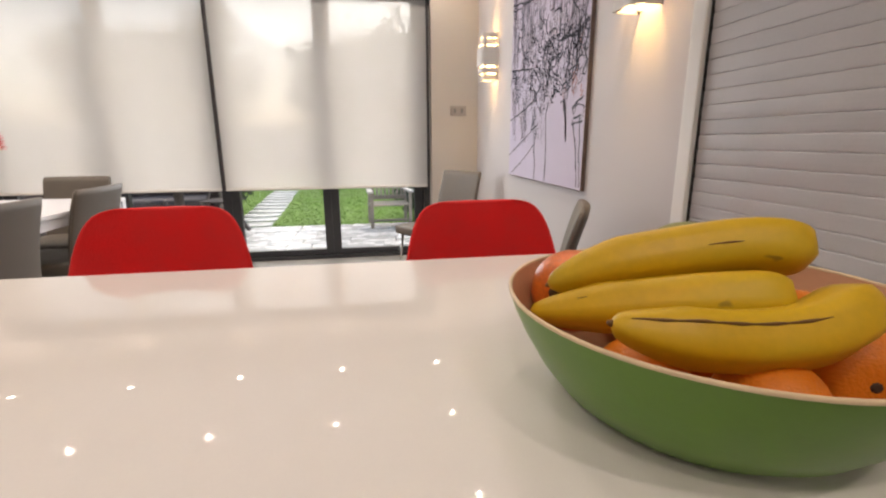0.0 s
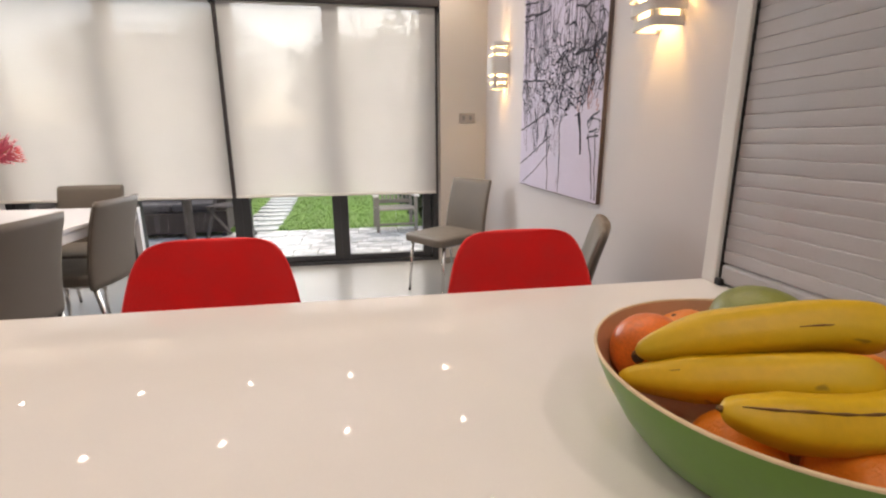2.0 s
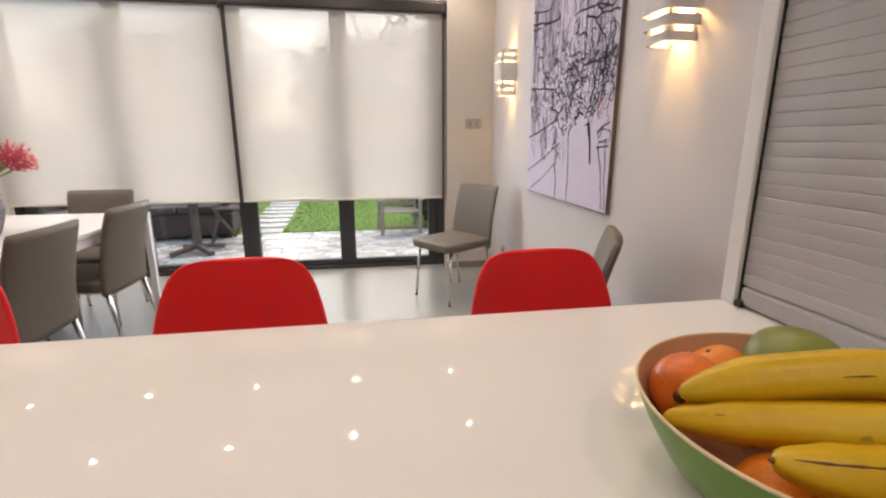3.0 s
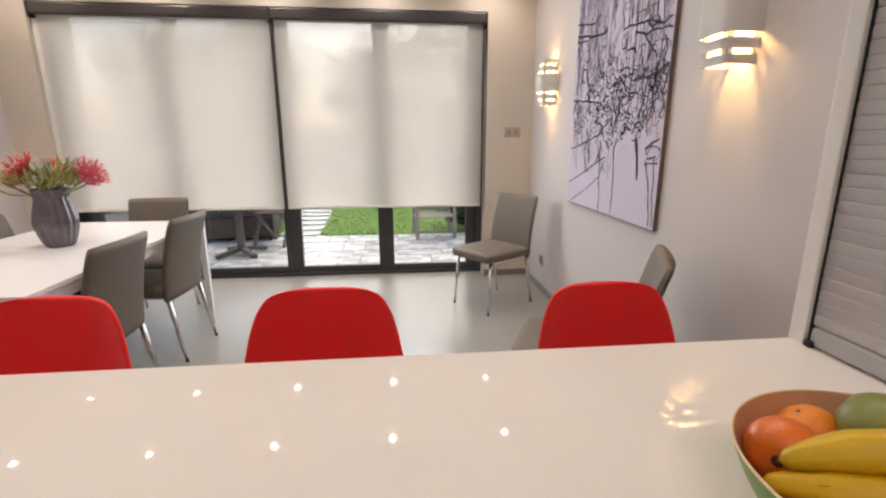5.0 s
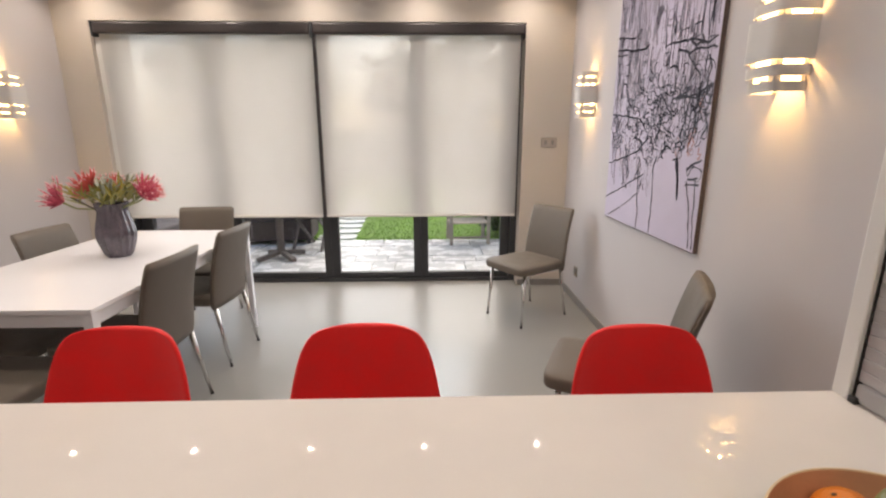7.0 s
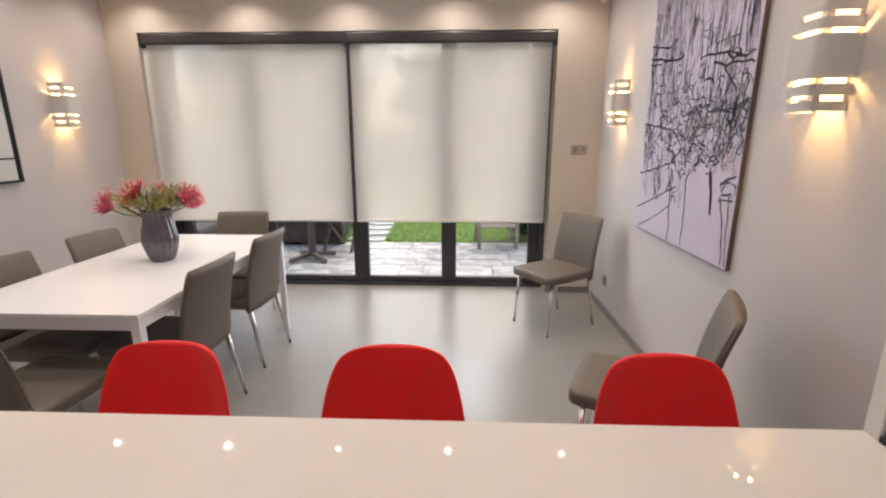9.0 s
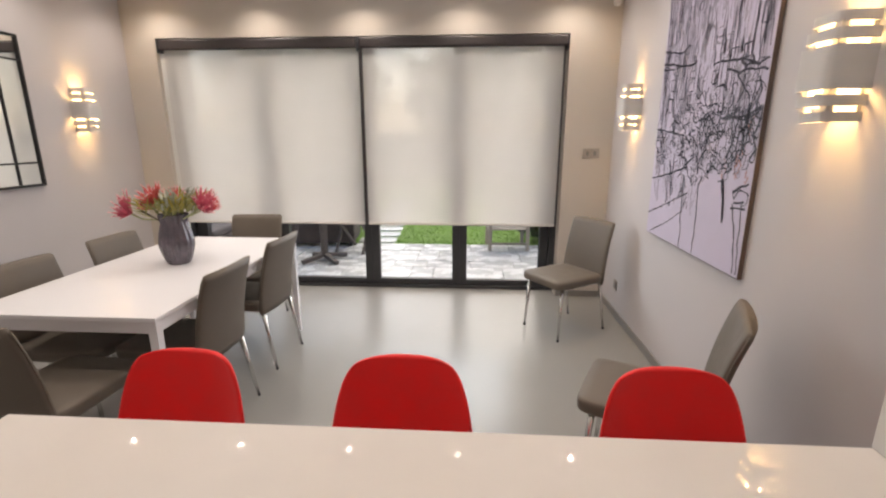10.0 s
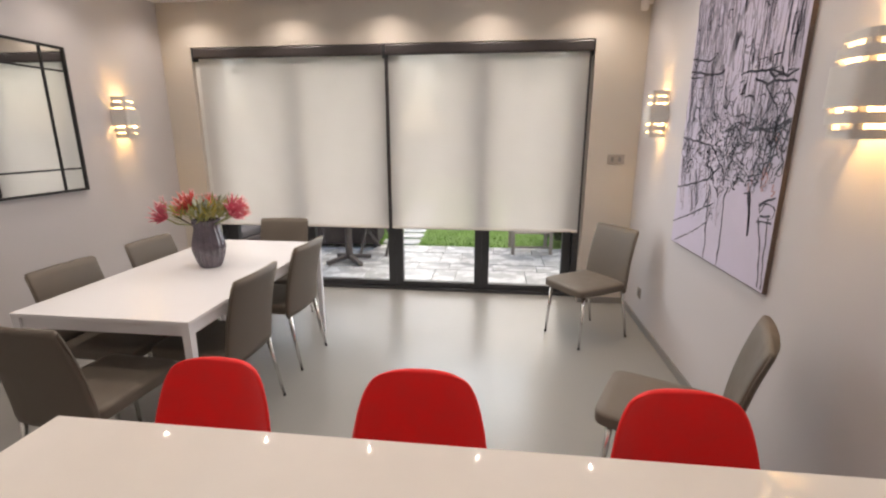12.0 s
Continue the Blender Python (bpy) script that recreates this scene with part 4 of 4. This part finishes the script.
for sx in (-0.032, 0.032):
    part("rocker", box(sx - 0.012, sx + 0.012, -0.0115, -0.0085, -0.020, 0.020, 0.002), M["skirting"], sw)
so = thing("wall_socket", pose(0, -0.46, 0.27), "brushed steel wall socket low on the wall", "socket")
part("plate", box(-0.008, -0.001, -0.043, 0.043, -0.043, 0.043, 0.003), M["switch"], so)
part("socket_insert", box(-0.0115, -0.0085, -0.026, 0.026, -0.028, 0.028, 0.002), M["skirting"], so)
pir = thing("alarm_sensor", pose(-0.075, -0.075, 2.62), "small white motion sensor high in the corner", "sensor")
part("housing", loft([superring(w, d, 0, 0, z, 20, 4) for w, d, z in ((0.018, 0.016, -0.062), (0.028, 0.022, -0.05), (0.030, 0.026, 0.0), (0.029, 0.024, 0.055), (0.020, 0.016, 0.062))]), M["plastic"], pir, smooth=True)
part("bracket", box(-0.012, 0.074, 0.012, 0.074, 0.0, 0.03, 0.003), M["plastic"], pir)

# ---- garden ----
GZ = -0.10
gr = bmesh.new()
gv = [gr.verts.new(p) for p in ((-600, 0.31, GZ - 0.03), (600, 0.31, GZ - 0.03), (600, 900, GZ - 0.03), (-600, 900, GZ - 0.03))]
gr.faces.new(gv)
structure("ground", gr, M["soil"], "mown green lawn behind the house", "lawn")
structure("backdrop_ground", box(-600, 600, -600, 0.30, GZ - 0.30, GZ - 0.26), M["soil"], "plain ground round the house", "ground")
pat = tagged(new("patio", mesh_of(box(-9, 3, 0.30, 2.55, GZ - 0.06, GZ - 0.012), "patio", M["mortar"])), "pale sandstone slab patio outside the doors", "patio", kind="structure")
srng = random.Random(3)
shapes = {}


def slab(x0, x1, y0, y1, parent, z=GZ):
    key = (round(x1 - x0, 3), round(y1 - y0, 3))
    if key not in shapes:
        w, d = key
        shapes[key] = mesh_of(box(-w / 2 + 0.006, w / 2 - 0.006, -d / 2 + 0.006, d / 2 - 0.006, -0.035, 0, 0.005, seg=1), "paving_slab", M["stone"])
    ob = new("paving_slab", shapes[key])
    ob.location = ((x0 + x1) / 2, (y0 + y1) / 2, z + srng.uniform(-0.003, 0.003))
    ob.rotation_euler = (srng.gauss(0, 0.002), srng.gauss(0, 0.002), 0)
    ob.parent = parent


y = 0.31
for row, d in enumerate((0.42, 0.56, 0.28, 0.56, 0.42)):
    x = -7.0 - 0.3 * (row % 2)
    while x < 2.2:
        w = srng.choice((0.28, 0.42, 0.56, 0.84))
        slab(x, x + w, y, y + d, pat)
        x += w
    y += d
for k in range(11):
    ps = tagged(new("stepping_stone", mesh_of(loft([superring(0.30, 0.17, 0, 0, z, 16, 5) for z in (-0.04, -0.006, 0.0)]), "stepping_stone", M["stone"])), "pale stepping stone set in the lawn", "stone", "garden path stones")
    ps.location = (-2.72 - 0.03 * k + srng.gauss(0, 0.01), 2.85 + 0.46 * k, GZ - 0.008)

gpos = []
for k in range(26000):
    d = 2.62 + 11.0 * srng.random() ** 1.8
    gx = srng.uniform(-6.5, 1.6 + d * 0.1)
    pth = -2.72 - 0.03 * (d - 2.85) / 0.46
    if abs(gx - pth) < 0.28:
        continue
    h, a, w = srng.uniform(0.02, 0.05), srng.uniform(0, 6.28), 0.004 + 0.0006 * d
    dx, dy = math.cos(a) * w, math.sin(a) * w
    gpos.append(((gx - dx, d - dy, GZ - 0.03), (gx + dx, d + dy, GZ - 0.03), (gx + srng.gauss(0, 0.012), d + srng.gauss(0, 0.012), GZ - 0.03 + h)))
gm = bpy.data.meshes.new("lawn_grass")
gm.from_pydata([p for tri in gpos for p in tri], [], [(3 * i, 3 * i + 1, 3 * i + 2) for i in range(len(gpos))])
gm.materials.append(M["grass"])
tagged(new("lawn_grass", gm), "short green lawn grass", "grass", kind="stuff")


def bar(bm, p, q, w, d):
    """A squared timber between two points."""
    p, q = Vector(p), Vector(q)
    r = (q - p).to_track_quat("Z", "Y")
    loft([[c + r @ Vector((a * w / 2, b * d / 2, 0)) for a, b in ((-1, -1), (1, -1), (1, 1), (-1, 1))] for c in (p, q)], bm)
    return bm


def garden_armchair(m):
    t = thing("garden_armchair", m, "weathered wooden slatted garden armchair on the patio", "garden chair")
    for s in (-1, 1):
        part("front_leg", bar(bmesh.new(), (s * 0.27, -0.24, 0), (s * 0.27, -0.24, 0.60), 0.045, 0.045), M["teak"], t)
        part("back_leg", bar(bar(bmesh.new(), (s * 0.27, 0.22, 0), (s * 0.27, 0.20, 0.40), 0.045, 0.045), (s * 0.27, 0.20, 0.39), (s * 0.26, 0.36, 0.90), 0.042, 0.042), M["teak"], t)
        part("armrest", bar(bmesh.new(), (s * 0.285, -0.28, 0.615), (s * 0.275, 0.27, 0.605), 0.075, 0.028), M["bleached"], t, "pale bleached armrest")
        part("side_rail", bar(bmesh.new(), (s * 0.27, -0.22, 0.36), (s * 0.27, 0.20, 0.35), 0.03, 0.05), M["teak"], t)
    for z, y in ((0.88, 0.355), (0.46, 0.225)):
        part("back_rail", bar(bmesh.new(), (-0.26, y, z), (0.26, y, z), 0.03, 0.07), M["teak"], t)
    for k in range(8):
        x = -0.21 + 0.06 * k
        part("back_slat", bar(bmesh.new(), (x, 0.226, 0.48), (x, 0.350, 0.86), 0.030, 0.014), M["teak"], t)
    for k in range(7):
        y = -0.23 + 0.068 * k
        part("seat_slat", bar(bmesh.new(), (-0.26, y, 0.385), (0.26, y, 0.385), 0.055, 0.02), M["teak"], t)
    part("front_stretcher", bar(bmesh.new(), (-0.25, -0.24, 0.13), (0.25, -0.24, 0.13), 0.03, 0.03), M["teak"], t)
    return t


garden_armchair(pose(-0.72, 2.42, GZ, 0, 0, 4) @ Matrix.Diagonal((1, 1, 0.82, 1)))
gt = thing("garden_table", pose(-3.20, 1.52, GZ), "round dark weathered timber garden table", "garden table")
part("tabletop", lathe([(0.0, 0.70), (0.41, 0.70), (0.42, 0.705), (0.42, 0.725), (0.41, 0.73), (0.0, 0.73)], 48), M["grey_teak"], gt)
part("pedestal", lathe([(0.05, 0.05), (0.045, 0.35), (0.06, 0.70)], 16), M["grey_teak"], gt)
for k in range(4):
    a = math.pi / 4 + k * math.pi / 2
    part("foot", bar(bmesh.new(), (0, 0, 0.08), (0.32 * math.cos(a), 0.32 * math.sin(a), 0.025), 0.06, 0.05), M["grey_teak"], gt)
lan = thing("lantern_ball", pose(-3.36, 1.28, GZ + 0.73), "small white glass ball lantern on the garden table", "lantern")
part("globe", lathe([(0.05 * math.sin(math.pi * k / 12), 0.052 - 0.05 * math.cos(math.pi * k / 12)) for k in range(13)], 20), M["plastic"], lan, smooth=True)
part("collar", lathe([(0.028, 0.0), (0.03, 0.008), (0.026, 0.012)], 16), M["dark_metal"], lan)


def folding_chair(m):
    t = thing("folding_garden_chair", m, "dark folding timber garden chair by the round table", "garden chair", "folding garden chairs")
    for s in (-1, 1):
        part("cross_leg", bar(bmesh.new(), (s * 0.21, -0.25, 0), (s * 0.21, 0.22, 0.86), 0.028, 0.04), M["grey_teak"], t)
        part("cross_leg", bar(bmesh.new(), (s * 0.18, 0.27, 0), (s * 0.18, -0.20, 0.44), 0.028, 0.04), M["grey_teak"], t)
    for k in range(6):
        part("seat_slat", bar(bmesh.new(), (-0.20, -0.19 + 0.07 * k, 0.45), (0.20, -0.19 + 0.07 * k, 0.45), 0.055, 0.016), M["grey_teak"], t)
    for k in range(4):
        z = 0.60 + 0.075 * k
        part("back_slat", bar(bmesh.new(), (-0.20, -0.25 + 0.547 * z, z), (0.20, -0.25 + 0.547 * z, z), 0.016, 0.05), M["grey_teak"], t)
    return t


folding_chair(pose(-2.90, 2.12, GZ, 0, 0, -15))


def garden_sofa(m):
    t = thing("garden_sofa", m, "dark brown woven rattan garden sofa on the patio", "garden sofa")
    part("base", box(-0.68, 0.68, -0.36, 0.36, 0.05, 0.34, 0.02), M["rattan"], t)
    part("backrest", box(-0.68, 0.68, 0.24, 0.36, 0.34, 0.78, 0.03), M["rattan"], t)
    for q in (-1, 1):
        part("arm", box(q * 0.62 - 0.065, q * 0.62 + 0.065, -0.36, 0.24, 0.34, 0.60, 0.03), M["rattan"], t)
        part("seat_cushion", box(q * 0.275 - 0.27, q * 0.275 + 0.27, -0.35, 0.235, 0.345, 0.45, 0.03), M["cushion"], t, "dark grey seat cushion")
        for f in (-0.33, 0.33):
            part("foot", box(q * 0.62 - 0.03, q * 0.62 + 0.03, f - 0.025, f + 0.025, 0.0, 0.05, 0.004), M["dark_metal"], t)
    return t


garden_sofa(pose(-3.72, 2.62, GZ, 0, 0, 6))
garden_sofa(pose(-4.85, 1.75, GZ, 0, 0, 88))

# fences and back wall of the garden
fe = thing("picket_fence", pose(-5.9, 1.3, GZ - 0.03), "grey weathered picket fence along the garden", "fence")
picket_shape = None
for k in range(60):
    x, yy = 0.0, 0.13 * k
    if picket_shape is None:
        pk = loft([[(a * 0.01, b * 0.035, z) for a, b in ((-1, -1), (1, -1), (1, 1), (-1, 1))] for z in (0.0, 1.42)])
        first_p = part("picket", pk, M["fence"], fe)
        picket_shape = first_p.data
    else:
        o = new("picket", picket_shape)
        o.parent = fe
        o.location = (0, yy, 0)
for z in (0.3, 1.15):
    part("fence_rail", box(-0.05, -0.011, -0.1, 7.8, z - 0.04, z + 0.04), M["fence"], fe)
f2 = thing("board_fence", pose(2.2, 0.4, GZ - 0.03), "dark timber board fence beside the lawn", "fence")
for k in range(60):
    if k == 0:
        bshape = part("board", loft([[(a * 0.012, b * 0.11, z) for a, b in ((-1, -1), (1, -1), (1, 1), (-1, 1))] for z in (0.0, 1.75)]), M["grey_teak"], f2).data
    else:
        o = new("board", bshape)
        o.parent = f2
        o.location = (0.006 * (k % 2), 0.225 * k, 0)
structure("garden_wall", box(-14, 8, 15.5, 15.75, GZ - 0.05, 1.7), M["brick"], "plain rendered wall at the end of the garden", "wall")


def leafy(name, centre, size, count, label, category, trunk=0.0, mat="hedge", group=""):
    """A bush or a tree: tapered trunk with limbs, and a crown of many small leaves in clumps."""
    cx, cy, cz = centre
    t = thing(name, pose(cx, cy, GZ - 0.03), label, category, group)
    lr = random.Random(int(cx * 100) + int(cy * 10))
    if trunk:
        part("trunk", tube([(0, 0, 0), (0.04, 0.02, trunk * 0.5), (0.0, 0.05, trunk), (0.05, 0.0, trunk + size[2])], [0.16, 0.13, 0.10, 0.03], 10), M["bark"], t, smooth=True)
        for k in range(6):
            a = k * 1.05
            part("limb", tube([(0, 0.04, trunk * (0.8 + 0.05 * k)), (math.cos(a) * size[0] * 0.35, math.sin(a) * size[1] * 0.35, trunk + size[2] * 0.35), (math.cos(a) * size[0] * 0.7, math.sin(a) * size[1] * 0.7, trunk + size[2] * 0.8)], [0.06, 0.04, 0.012], 6), M["bark"], t, smooth=True)
    verts, faces = [], []
    clumps = []
    for k in range(max(12, count // 90)):
        a, b, r = lr.uniform(0, 6.283), lr.uniform(-1, 1), lr.uniform(0.45, 1.0)
        s = math.sqrt(1 - b * b)
        clumps.append((math.cos(a) * s * r * size[0], math.sin(a) * s * r * size[1], trunk + size[2] * (1 + b * r), lr.uniform(0.18, 0.34) * min(size)))
    for k in range(count):
        c = lr.choice(clumps)
        p = Vector((c[0] + lr.gauss(0, c[3] * 0.7), c[1] + lr.gauss(0, c[3] * 0.7), max(0.02, c[2] + lr.gauss(0, c[3] * 0.6))))
        d = Vector((lr.gauss(0, 1), lr.gauss(0, 1), lr.gauss(0, 0.7))).normalized()
        e = d.orthogonal().normalized()
        L, W = lr.uniform(0.07, 0.14), lr.uniform(0.03, 0.055)
        i = len(verts)
        verts += [p - d * L, p + e * W, p + d * L, p - e * W]
        faces.append((i, i + 1, i + 2, i + 3))
    me = bpy.data.meshes.new("crown")
    me.from_pydata(verts, [], faces)
    me.materials.append(M[mat])
    ob = new("crown", me)
    ob.parent = t
    return t


for k, (x, yy) in enumerate(((-9.5, 13.5), (-7.9, 14.2), (-6.2, 13.8), (-2.25, 14.0), (-0.95, 14.4), (0.6, 13.6), (2.6, 12.0))):
    leafy("garden_tree", (x, yy, 0), (1.5, 1.4, 1.7 + 0.2 * (k % 3)), 5200, "leafy green tree at the end of the garden", "tree", 1.6, group="garden trees")
for x, yy in ((-6.3, 9.5), (-4.6, 11.5), (-4.4, 6.2), (1.2, 5.0), (1.3, 7.5), (0.9, 3.1), (0.15, 3.15), (-3.75, 4.1), (-4.9, 4.4), (1.4, 10.0), (-0.5, 14.3)):
    leafy("garden_shrub", (x, yy, 0), (0.7, 0.7, 0.55), 2200, "dense dark green shrub at the lawn's edge", "shrub", 0.0, group="garden shrubs")
